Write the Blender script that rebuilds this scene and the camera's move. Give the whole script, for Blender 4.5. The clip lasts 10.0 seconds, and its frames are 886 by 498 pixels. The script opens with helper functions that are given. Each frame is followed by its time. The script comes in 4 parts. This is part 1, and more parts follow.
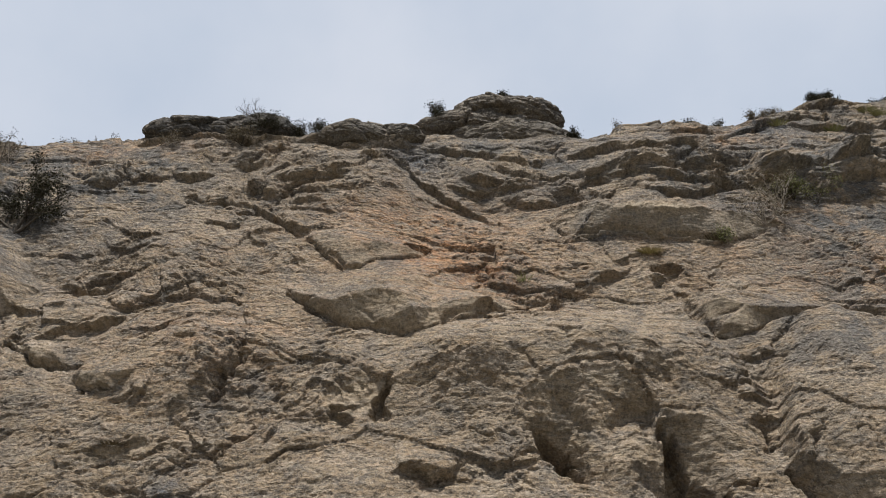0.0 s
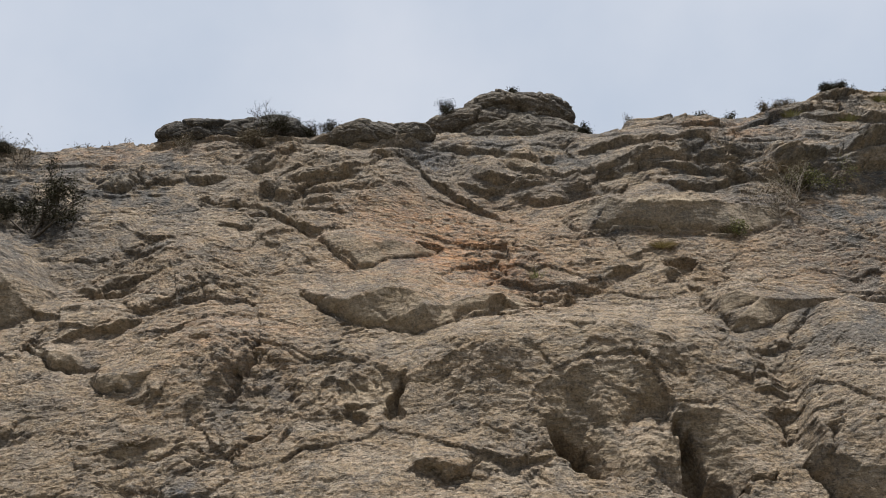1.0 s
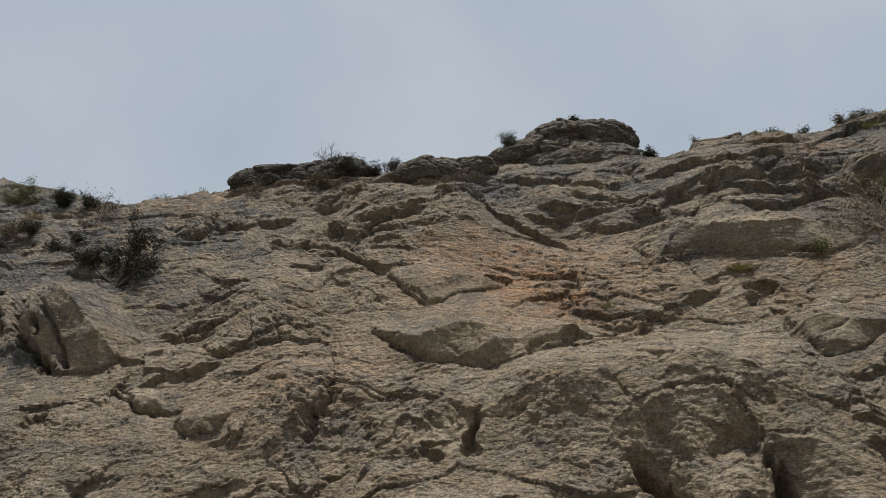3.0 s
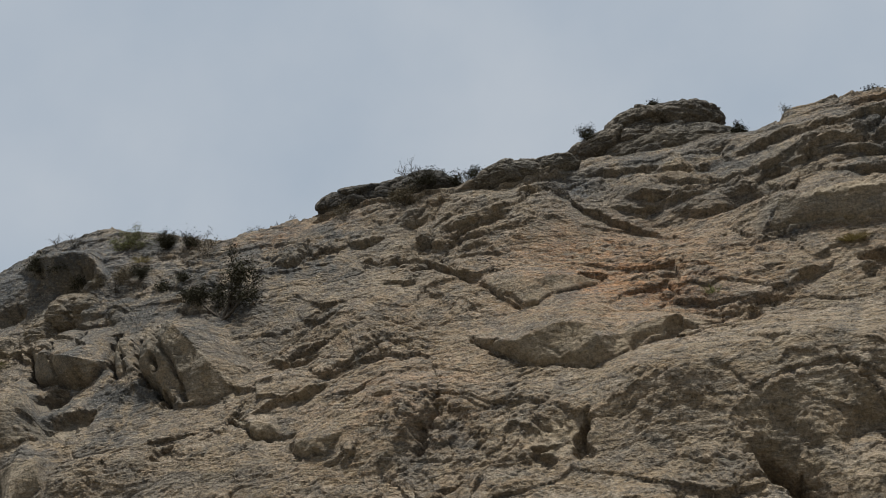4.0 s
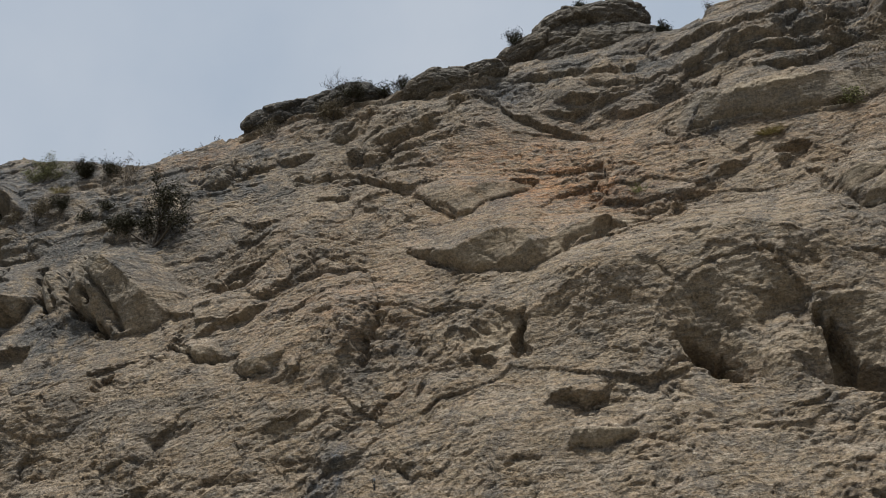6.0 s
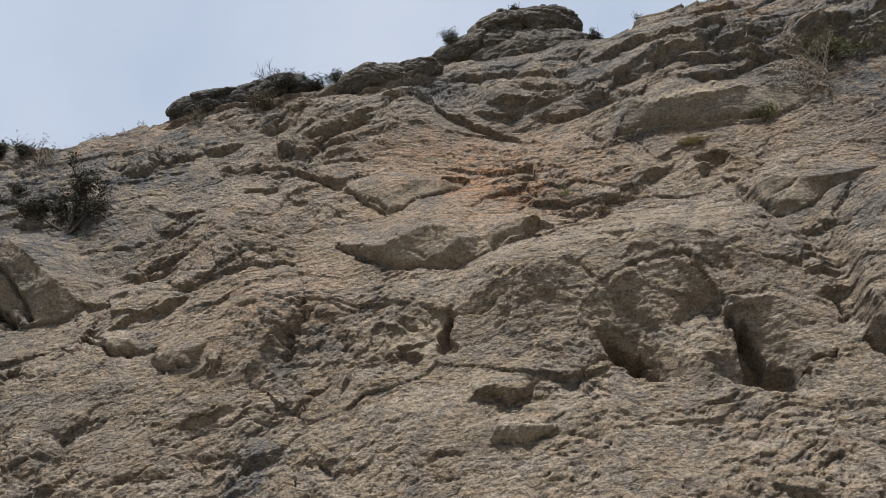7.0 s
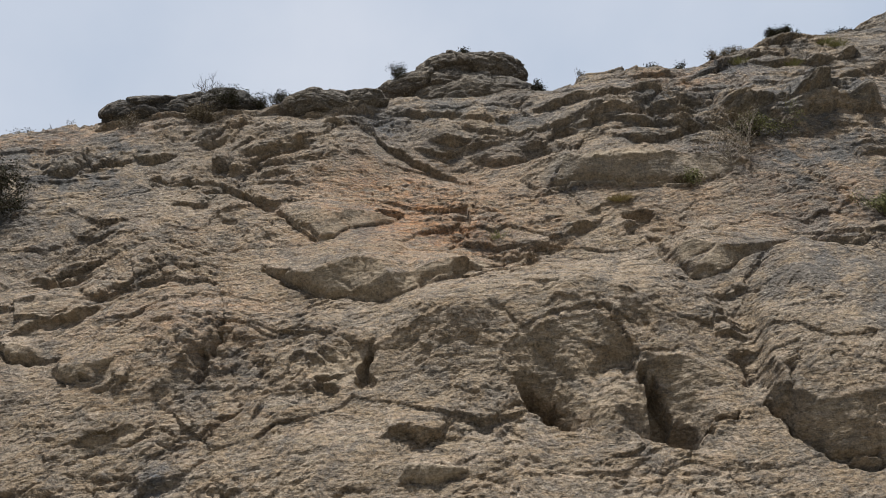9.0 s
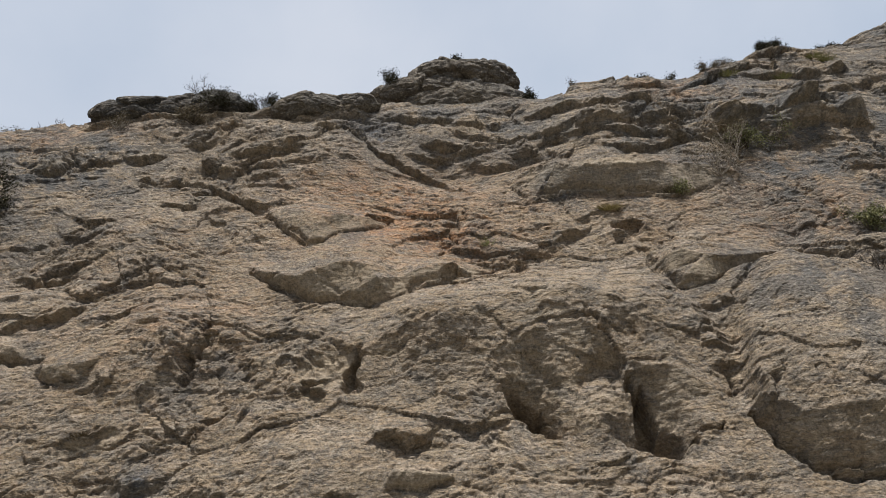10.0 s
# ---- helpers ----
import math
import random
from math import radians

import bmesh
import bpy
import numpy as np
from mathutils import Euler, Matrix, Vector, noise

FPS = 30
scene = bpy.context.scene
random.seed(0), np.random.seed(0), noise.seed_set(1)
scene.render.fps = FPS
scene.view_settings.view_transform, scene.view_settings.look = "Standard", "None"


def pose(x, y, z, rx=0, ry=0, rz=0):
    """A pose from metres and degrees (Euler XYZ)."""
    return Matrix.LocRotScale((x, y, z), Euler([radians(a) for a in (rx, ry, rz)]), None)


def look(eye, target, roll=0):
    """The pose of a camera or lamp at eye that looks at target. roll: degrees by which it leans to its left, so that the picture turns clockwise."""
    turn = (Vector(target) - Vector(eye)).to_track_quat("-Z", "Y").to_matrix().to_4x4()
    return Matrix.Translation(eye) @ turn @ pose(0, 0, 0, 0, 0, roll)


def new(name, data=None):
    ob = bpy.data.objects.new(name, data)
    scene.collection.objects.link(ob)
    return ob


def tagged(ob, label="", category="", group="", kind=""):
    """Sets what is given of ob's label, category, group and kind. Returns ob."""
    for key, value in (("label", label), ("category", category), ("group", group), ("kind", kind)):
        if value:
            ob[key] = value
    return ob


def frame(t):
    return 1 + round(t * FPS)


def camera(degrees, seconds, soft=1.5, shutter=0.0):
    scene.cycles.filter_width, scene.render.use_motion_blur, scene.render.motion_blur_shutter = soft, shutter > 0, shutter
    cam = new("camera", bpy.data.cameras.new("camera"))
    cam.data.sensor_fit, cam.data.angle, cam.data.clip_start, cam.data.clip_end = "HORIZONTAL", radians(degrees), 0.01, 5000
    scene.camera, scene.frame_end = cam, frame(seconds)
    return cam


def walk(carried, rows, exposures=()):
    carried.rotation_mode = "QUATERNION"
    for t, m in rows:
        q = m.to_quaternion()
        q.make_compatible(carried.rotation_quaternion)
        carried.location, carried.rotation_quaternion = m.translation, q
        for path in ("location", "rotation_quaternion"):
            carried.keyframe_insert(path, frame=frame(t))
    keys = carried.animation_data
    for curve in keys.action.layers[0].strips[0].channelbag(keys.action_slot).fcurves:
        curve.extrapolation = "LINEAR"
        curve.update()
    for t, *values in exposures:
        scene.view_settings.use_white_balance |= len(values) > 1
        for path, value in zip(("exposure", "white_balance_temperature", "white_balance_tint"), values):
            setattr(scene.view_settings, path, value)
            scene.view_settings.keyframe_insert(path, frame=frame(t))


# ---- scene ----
from mathutils.geometry import delaunay_2d_cdt

cam = camera(64.17, 10.0, soft=0.7)
# seconds, place in metres, turn in degrees
ROWS = [
    (0.0, 0.000, -0.000, 1.600, 118.001, 0.000, 0.000),
    (0.5, 0.014, 0.010, 1.587, 118.035, 0.174, 0.835),
    (1.0, 0.023, 0.013, 1.581, 117.917, 0.375, 1.405),
    (1.5, 0.020, 0.021, 1.573, 117.722, 0.472, 1.737),
    (2.0, 0.008, 0.027, 1.575, 117.598, 0.344, 1.845),
    (2.2, -0.024, 0.027, 1.600, 117.659, 0.245, 1.992),
    (3.3, -0.056, 0.027, 1.635, 121.677, 0.202, 10.333),
    (3.5, -0.089, 0.030, 1.655, 122.018, 0.539, 12.384),
    (4.0, -0.113, 0.056, 1.657, 121.190, 1.552, 16.321),
    (4.5, -0.116, 0.101, 1.652, 119.273, 2.447, 18.403),
    (5.0, -0.093, 0.113, 1.635, 117.265, 3.458, 18.210),
    (5.5, -0.065, 0.103, 1.614, 115.460, 5.009, 16.067),
    (5.7, -0.050, 0.092, 1.592, 114.825, 5.724, 14.986),
    (6.8, -0.039, 0.085, 1.566, 113.070, 7.714, 8.634),
    (7.0, -0.032, 0.084, 1.555, 113.176, 7.456, 7.436),
    (7.5, -0.008, 0.065, 1.558, 113.512, 6.443, 4.644),
    (8.0, 0.014, 0.053, 1.579, 113.931, 5.622, 2.605),
    (8.5, 0.027, 0.043, 1.598, 114.423, 5.214, 1.244),
    (9.0, 0.038, 0.025, 1.605, 114.983, 4.908, 0.229),
    (9.5, 0.042, 0.015, 1.607, 115.324, 4.674, -0.491),
    (10.0, 0.046, 0.016, 1.613, 115.346, 4.418, -0.945),
]
# seconds, stops, kelvin, tint
LIGHT = [(0.0, 0.60, 6500, 10), (2.2, 0.60, 6500, 10), (3.3, 0.12, 6450, 6), (3.8, 0.14, 6450, 6), (4.5, 0.32, 6450, 6), (5.0, 0.42, 6450, 6), (5.5, 0.20, 6450, 6), (6.8, 0.48, 6150, 10), (7.5, 0.60, 6250, 10), (10.0, 0.58, 6450, 10)]
walk(cam, [(t, pose(*place)) for t, *place in ROWS], LIGHT)

# ---- sky and sun: a thin bright overcast ----
SUN_HIGH, SUN_TURN = radians(76), radians(176)
world = bpy.data.worlds.new("sky")
scene.world = world
world.use_nodes = True
wn, wl = world.node_tree.nodes, world.node_tree.links
wn.clear()
sky = wn.new("ShaderNodeTexSky")
sky.sky_type, sky.sun_disc = "NISHITA", False
sky.sun_elevation, sky.sun_rotation = SUN_HIGH, SUN_TURN
sky.air_density, sky.dust_density, sky.ozone_density = 1.0, 3.0, 1.0
where = wn.new("ShaderNodeTexCoord")
veil = wn.new("ShaderNodeTexNoise")
veil.inputs["Scale"].default_value, veil.inputs["Detail"].default_value = 2.2, 5.0
tone = wn.new("ShaderNodeMapRange")
tone.inputs["From Min"].default_value, tone.inputs["From Max"].default_value = 0.3, 0.7
tone.inputs["To Min"].default_value, tone.inputs["To Max"].default_value = 0.0, 1.0
cloud = wn.new("ShaderNodeMix")
cloud.data_type = "RGBA"
cloud.inputs[6].default_value, cloud.inputs[7].default_value = (5.3, 6.2, 7.55, 1), (7.5, 7.95, 8.8, 1)
blend = wn.new("ShaderNodeMix")
blend.data_type = "RGBA"
blend.inputs[0].default_value = 0.85
back = wn.new("ShaderNodeBackground")
back.inputs["Strength"].default_value = 0.065
sky_out = wn.new("ShaderNodeOutputWorld")
wl.new(where.outputs["Generated"], veil.inputs["Vector"])
wl.new(veil.outputs["Fac"], tone.inputs["Value"])
wl.new(tone.outputs["Result"], cloud.inputs[0])
wl.new(sky.outputs["Color"], blend.inputs[6])
wl.new(cloud.outputs[2], blend.inputs[7])
wl.new(blend.outputs[2], back.inputs["Color"])
wl.new(back.outputs["Background"], sky_out.inputs["Surface"])
sun = new("sun", bpy.data.lights.new("sun", "SUN"))
sun.data.energy, sun.data.angle, sun.data.color = 5.0, radians(3), (1.0, 0.965, 0.91)
sun.matrix_world = look((0, 0, 0), (-math.sin(SUN_TURN) * math.cos(SUN_HIGH), -math.cos(SUN_TURN) * math.cos(SUN_HIGH), -math.sin(SUN_HIGH)))

# ---- materials ----
def material(name, rough=0.9):
    m = bpy.data.materials.new(name)
    m.use_nodes = True
    n, l = m.node_tree.nodes, m.node_tree.links
    b = n["Principled BSDF"]
    b.inputs["Roughness"].default_value = rough
    b.inputs["Specular IOR Level"].default_value = 0.25
    return m, n, l, b


def mixer(n, l, fac, a, b, kind="MIX"):
    """A colour mix; fac, a and b are sockets or values."""
    x = n.new("ShaderNodeMix")
    x.data_type, x.blend_type = "RGBA", kind
    for k, v in ((0, fac), (6, a), (7, b)):
        if isinstance(v, bpy.types.NodeSocket):
            l.new(v, x.inputs[k])
        else:
            x.inputs[k].default_value = v if k == 0 else (*v, 1)
    return x.outputs[2]


def spots(n, l, at, scale, detail, low, high, rough=0.6, distort=0.0):
    """Noise, spread from 0 at low to 1 at high."""
    t = n.new("ShaderNodeTexNoise")
    t.inputs["Scale"].default_value, t.inputs["Detail"].default_value = scale, detail
    t.inputs["Roughness"].default_value, t.inputs["Distortion"].default_value = rough, distort
    l.new(at, t.inputs["Vector"])
    r = n.new("ShaderNodeMapRange")
    r.inputs["From Min"].default_value, r.inputs["From Max"].default_value = low, high
    l.new(t.outputs["Fac"], r.inputs["Value"])
    return r.outputs["Result"]


def stretched(n, l, at, size, turn=(0, 0, 0)):
    m = n.new("ShaderNodeMapping")
    m.inputs["Scale"].default_value, m.inputs["Rotation"].default_value = size, turn
    l.new(at, m.inputs["Vector"])
    return m.outputs["Vector"]


def times(n, l, a, b):
    m = n.new("ShaderNodeMath")
    m.operation, m.use_clamp = "MULTIPLY", True
    for k, v in enumerate((a, b)):
        if isinstance(v, bpy.types.NodeSocket):
            l.new(v, m.inputs[k])
        else:
            m.inputs[k].default_value = v
    return m.outputs[0]


def limestone(name, tan=(0.335, 0.268, 0.188), grey=(0.140, 0.135, 0.130), mapped=True, bare=0.0):
    """Weathered limestone: tan, with grey crusts, ochre stains and black lichen."""
    m, n, l, b = material(name, 0.93)
    at = n.new("ShaderNodeTexCoord").outputs["Object"]
    bands = stretched(n, l, at, (0.8, 0.8, 2.4), (0.0, 0.25, 0.0))
    c = mixer(n, l, spots(n, l, at, 0.7, 6, 0.35, 0.68), tan, (tan[0] * 0.80, tan[1] * 0.76, tan[2] * 0.70))
    c = mixer(n, l, times(n, l, spots(n, l, bands, 1.6, 7, 0.46, 0.64, 0.68, 0.6), 0.8), c, (0.39, 0.335, 0.27))
    c = mixer(n, l, times(n, l, spots(n, l, at, 9, 6, 0.48, 0.72, 0.72), 0.6), c, (0.22, 0.17, 0.12))
    if mapped:
        stain = n.new("ShaderNodeAttribute")
        stain.attribute_name = "stain"
        crust_and_shade = n.new("ShaderNodeAttribute")
        crust_and_shade.attribute_name = "crust_and_shade"
        c = mixer(n, l, times(n, l, stain.outputs["Fac"], spots(n, l, bands, 2.4, 7, 0.33, 0.62, 0.7)), c, (0.45, 0.225, 0.105))
        fresh = n.new("ShaderNodeAttribute")
        fresh.attribute_name = "fresh"
        grey_at = times(n, l, crust_and_shade.outputs["Fac"], spots(n, l, at, 1.1, 9, 0.42, 0.56, 0.72, 0.5))
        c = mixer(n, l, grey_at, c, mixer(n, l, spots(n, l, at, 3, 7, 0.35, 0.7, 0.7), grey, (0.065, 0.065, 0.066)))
        slate_and_shade = n.new("ShaderNodeAttribute")
        slate_and_shade.attribute_name = "slate_and_shade"
        c = mixer(n, l, times(n, l, slate_and_shade.outputs["Fac"], spots(n, l, at, 5, 7, 0.30, 0.60, 0.7)), c, (0.105, 0.113, 0.128))
    else:
        c = mixer(n, l, times(n, l, spots(n, l, at, 0.9, 8, 0.36, 0.58, 0.7), 1 - bare), c, mixer(n, l, spots(n, l, at, 3, 7, 0.35, 0.7, 0.7), grey, (0.065, 0.065, 0.066)))
    streaks = stretched(n, l, at, (1.0, 1.0, 2.2), (0.0, -0.35, 0.0))
    c = mixer(n, l, times(n, l, spots(n, l, bands, 4.0, 9, 0.49, 0.60, 0.78, 0.6), 0.62), c, (0.10, 0.093, 0.085))
    c = mixer(n, l, times(n, l, spots(n, l, at, 1.3, 10, 0.50, 0.61, 0.8, 0.8), 0.62), c, (0.12, 0.115, 0.11))
    c = mixer(n, l, times(n, l, spots(n, l, streaks, 7.0, 7, 0.52, 0.60, 0.75, 0.5), 0.65), c, (0.085, 0.076, 0.066))
    c = mixer(n, l, times(n, l, spots(n, l, streaks, 10.0, 6, 0.55, 0.66, 0.7, 0.4), 0.6), c, (0.46, 0.41, 0.335))
    fleck = mixer(n, l, spots(n, l, at, 15, 5, 0.36, 0.64, 0.85), (0.38, 0.376, 0.37), (0.93, 0.922, 0.91))
    if mapped:
        clean = mixer(n, l, spots(n, l, stretched(n, l, at, (2.0, 2.0, 0.6)), 2.5, 7, 0.35, 0.68, 0.7), (0.37, 0.305, 0.215), (0.24, 0.20, 0.15))
        c = mixer(n, l, times(n, l, fresh.outputs["Fac"], 0.75), c, clean)
    c = mixer(n, l, 1.0, c, fleck, "MULTIPLY")
    l.new(c, b.inputs["Base Color"])
    if mapped:
        calm = n.new("ShaderNodeMapRange")
        calm.inputs["To Min"].default_value, calm.inputs["To Max"].default_value = 1.0, 0.25
        l.new(fresh.outputs["Fac"], calm.inputs["Value"])
    last = None
    for scale, deep, sort in ((2.2, 0.09, "RIDGED_MULTIFRACTAL"), (6.0, 0.08, "FBM"), (15.0, 0.055, "FBM")):
        t = n.new("ShaderNodeTexNoise")
        t.noise_type = sort
        t.inputs["Scale"].default_value, t.inputs["Detail"].default_value, t.inputs["Roughness"].default_value = scale, 5.0, 0.62
        l.new(at if scale > 10 else bands, t.inputs["Vector"])
        p = n.new("ShaderNodeBump")
        p.inputs["Strength"].default_value, p.inputs["Distance"].default_value = 1.0, deep
        l.new(t.outputs["Fac"], p.inputs["Height"])
        if mapped:
            l.new(calm.outputs["Result"], p.inputs["Strength"])
        if last:
            l.new(last, p.inputs["Normal"])
        last = p.outputs["Normal"]
    l.new(last, b.inputs["Normal"])
    return m


def soil(name):
    m, n, l, b = material(name, 0.97)
    at = n.new("ShaderNodeTexCoord").outputs["Object"]
    c = mixer(n, l, spots(n, l, at, 0.6, 8, 0.35, 0.65), (0.13, 0.11, 0.08), (0.10, 0.09, 0.055))
    c = mixer(n, l, spots(n, l, at, 8, 6, 0.5, 0.7), c, (0.26, 0.23, 0.18))
    l.new(c, b.inputs["Base Color"])
    return m


ROCK = limestone("tan_limestone")
# grey rock of the edge humps, darkened so the colour carries their shade
ROCK_SHADED = limestone("shaded_limestone", (0.085, 0.075, 0.065), (0.06, 0.058, 0.056), mapped=False)
ROCK_DULL = limestone("dull_limestone", (0.23, 0.195, 0.15), (0.16, 0.15, 0.135), mapped=False, bare=0.3)
ROCK_KNOB = limestone("dark_limestone", (0.20, 0.168, 0.132), (0.13, 0.122, 0.115), mapped=False, bare=0.3)
ROCK_TAN = limestone("pale_limestone", mapped=False, bare=0.75)
SOIL = soil("dry_soil")
# ---- the cliff's surface: a leaning sheet with relief, u along the wall, v up the slope ----
SLOPE = radians(65.0)
FOOT = 10.88
OUT = np.array((0.0, -math.sin(SLOPE), math.cos(SLOPE)))


def lattice(ix, iy, salt):
    k = (ix * 374761393 + iy * 668265263 + salt * 974634777) & 0x7FFFFFFF
    k = ((k ^ (k >> 13)) * 1274126177) & 0x7FFFFFFF
    return (k ^ (k >> 16)) & 1023


ANGLES = np.linspace(0, 2 * np.pi, 1024, endpoint=False)
GX, GY = np.cos(ANGLES).astype(np.float32), np.sin(ANGLES).astype(np.float32)


def grain(x, y, salt=0):
    """Gradient noise, about -1 to 1."""
    fx, fy = np.floor(x), np.floor(y)
    ix, iy = fx.astype(np.int64), fy.astype(np.int64)
    dx, dy = (x - fx).astype(np.float32), (y - fy).astype(np.float32)
    sx, sy = dx * dx * dx * (dx * (dx * 6 - 15) + 10), dy * dy * dy * (dy * (dy * 6 - 15) + 10)

    def corner(a, b):
        k = lattice(ix + a, iy + b, salt)
        return GX[k] * (dx - a) + GY[k] * (dy - b)

    low = corner(0, 0) * (1 - sx) + corner(1, 0) * sx
    high = corner(0, 1) * (1 - sx) + corner(1, 1) * sx
    return 1.5 * (low * (1 - sy) + high * sy)


def layers(x, y, octaves, salt=0, gain=0.5, ridged=False):
    total, size, weight = 0, 1.0, 1.0
    for k in range(octaves):
        n = grain(x * size + 17.3 * k, y * size - 9.1 * k, salt + 31 * k)
        total = total + weight * ((1 - 2 * np.abs(n)) if ridged else n)
        size, weight = size * 2.03, weight * gain
    return total


def chunks(x, y, salt=0, tilt=0.6, loose=0.9):
    """Broken rock: cells, each with a level and a slant of its own, and the distance to the next cell."""
    fx, fy = np.floor(x).astype(np.int64), np.floor(y).astype(np.int64)
    first = np.full(x.shape, 9.0, np.float32)
    second = first.copy()
    level = np.zeros(x.shape, np.float32)
    for a in (-1, 0, 1):
        for b in (-1, 0, 1):
            k, j = lattice(fx + a, fy + b, salt), lattice(fx + a, fy + b, salt + 500)
            dx = (x - fx - a - 0.5 - loose * (k / 1023.0 - 0.5)).astype(np.float32)
            dy = (y - fy - b - 0.5 - loose * (j / 1023.0 - 0.5)).astype(np.float32)
            d = dx * dx + dy * dy
            here = d < first
            second = np.where(here, first, np.minimum(second, d))
            plane = GX[(k * 7 + j) & 1023] * 0.5 + tilt * (GX[j] * dx + GY[j] * dy)
            level = np.where(here, plane, level)
            first = np.where(here, d, first)
    return level, np.sqrt(second) - np.sqrt(first)


def ease(x, a, b):
    k = np.clip((x - a) / (b - a), 0, 1)
    return k * k * (3 - 2 * k)


class Face:
    """The wall's relief H, in metres out of the leaning sheet, at the places U, V."""

    def __init__(self, U, V):
        self.U, self.V = U, V
        wu, wv = layers(U * 0.9, V * 0.9, 3, 5), layers(U * 0.9, V * 0.9, 3, 6)
        fu, fv = layers(U * 5, V * 5, 2, 7), layers(U * 5, V * 5, 2, 8)
        cu, gap = chunks(U * 2.2, V * 2.6, 9)
        cv, gap = chunks(U * 2.0 + 5, V * 2.8, 10)
        self.u, self.v = U + 0.07 * wu + 0.035 * fu + 0.10 * cu, V + 0.07 * wv + 0.035 * fv + 0.11 * cv
        self.rough, self.fresh = np.ones_like(U), np.zeros_like(U)
        self.H = np.zeros_like(U)

    def near(self, u0, u1, v0, v1):
        return np.nonzero((self.U > u0) & (self.U < u1) & (self.V > v0) & (self.V < v1))

    def ledge(self, line, out, run, face=0.0, lean=0.3, under=0.08, taper=0.5, back=0.09):
        """A step that stands out over a line: an underside, a front that leans, and a top that falls back over run metres."""
        lu, lv = [p[0] for p in line], [p[1] for p in line]
        i = self.near(lu[0] - taper, lu[-1] + taper, min(lv) - 1, max(lv) + face + 3 * run + 0.5)
        u, v = self.u[i], self.v[i]
        d = v - np.interp(u, lu, lv)
        ends = ease(u, lu[0] - taper * 0.3, lu[0] + taper) * (1 - ease(u, lu[-1] - taper, lu[-1] + taper * 0.3))
        ends = ends * np.clip(0.75 + 0.75 * layers(u * 1.1, 0 * u + lv[0], 2, 33), 0.1, 1.4)
        up = np.maximum(d - face, 0) / run
        body = (out + lean * np.clip(d, 0, face)) * np.exp(-up * up * 1.2 - 0.4 * up)
        step = ease(d, -under, under * 0.4)
        notch = -back * np.exp(-(np.minimum(d + under, 0) / (2 * under + 0.05)) ** 2) * (d < 0)
        self.H[i] += ends * (body * step + notch)
        self.fresh[i] = np.maximum(self.fresh[i], 0.35 * ends * (d > -under) * (1 - ease(d, face, face + 0.12)))

    def bulge(self, at, ru, rv, out, turn=0.0, power=2.0):
        """A rounded swelling (out above 0) or a smooth dent (below 0)."""
        r = max(ru, rv) * 1.6
        i = self.near(at[0] - r, at[0] + r, at[1] - r, at[1] + r)
        c, s = math.cos(radians(turn)), math.sin(radians(turn))
        x, y = self.u[i] - at[0], self.v[i] - at[1]
        k = np.abs((x * c + y * s) / ru) ** power + np.abs((y * c - x * s) / rv) ** power
        self.H[i] += out * np.exp(-1.6 * k)

    def hollow(self, at, ru, rv, deep, turn=0.0, rim=0.25):
        """A hole with a steep rim."""
        r = max(ru, rv) * 1.5
        i = self.near(at[0] - r, at[0] + r, at[1] - r, at[1] + r)
        c, s = math.cos(radians(turn)), math.sin(radians(turn))
        x, y = self.u[i] - at[0], self.v[i] - at[1]
        p, q = (x * c + y * s) / ru, (y * c - x * s) / rv
        k = np.sqrt(p * p + q * q)
        self.rough[i] *= 1 - 0.3 * (1 - ease(k, 0.8, 1.1))
        self.fresh[i] = np.maximum(self.fresh[i], 0.5 * (1 - ease(k, 0.6, 1.0)))
        self.H[i] -= deep * (1 - ease(k, 1 - rim, 1 + rim * 0.3))

    def crack(self, line, width, deep):
        """A narrow cleft along a line."""
        pu, pv = [p[0] for p in line], [p[1] for p in line]
        i = self.near(min(pu) - 0.5, max(pu) + 0.5, min(pv) - 0.5, max(pv) + 0.5)
        u, v = self.u[i], self.v[i]
        best = np.full(u.shape, 9.0)
        for (a, b), (c, d) in zip(line, line[1:]):
            k = np.clip(((u - a) * (c - a) + (v - b) * (d - b)) / ((c - a) ** 2 + (d - b) ** 2 + 1e-9), 0, 1)
            best = np.minimum(best, np.hypot(u - a - k * (c - a), v - b - k * (d - b)))
        self.H[i] -= deep * np.exp(-(best / width) ** 2)

    def form(self, outline, ridges, crisp=0.75, bare=0.6, smooth=0.85):
        """A hewn mass: flat faces between an outline and its ridges, each corner u, v and its height out of the wall. Faces that overhang are fresh rock."""
        nodes, edges, where = [], [], {}

        def node(p):
            if p[:2] not in where:
                where[p[:2]] = len(nodes)
                nodes.append(p)
            return where[p[:2]]

        ring = [node(p) for p in outline]
        edges += list(zip(ring, ring[1:] + ring[:1]))
        for line in ridges:
            ids = [node(p) for p in line]
            edges += list(zip(ids, ids[1:]))
        flat, cut, faces, source, *rest = delaunay_2d_cdt([Vector(p[:2]) for p in nodes], edges, [ring], 1, 1e-4)
        rise = [float(np.mean([nodes[k][2] for k in ids])) if ids else None for ids in source]
        for k, h in enumerate(rise):
            if h is None:
                near = sorted(nodes, key=lambda p: (p[0] - flat[k].x) ** 2 + (p[1] - flat[k].y) ** 2)[:2]
                rise[k] = 0.5 * (near[0][2] + near[1][2])
        lu, lv = [p[0] for p in nodes], [p[1] for p in nodes]
        i = self.near(min(lu) - 0.3, max(lu) + 0.3, min(lv) - 0.3, max(lv) + 0.3)
        u, v = crisp * self.U[i] + (1 - crisp) * self.u[i], crisp * self.V[i] + (1 - crisp) * self.v[i]
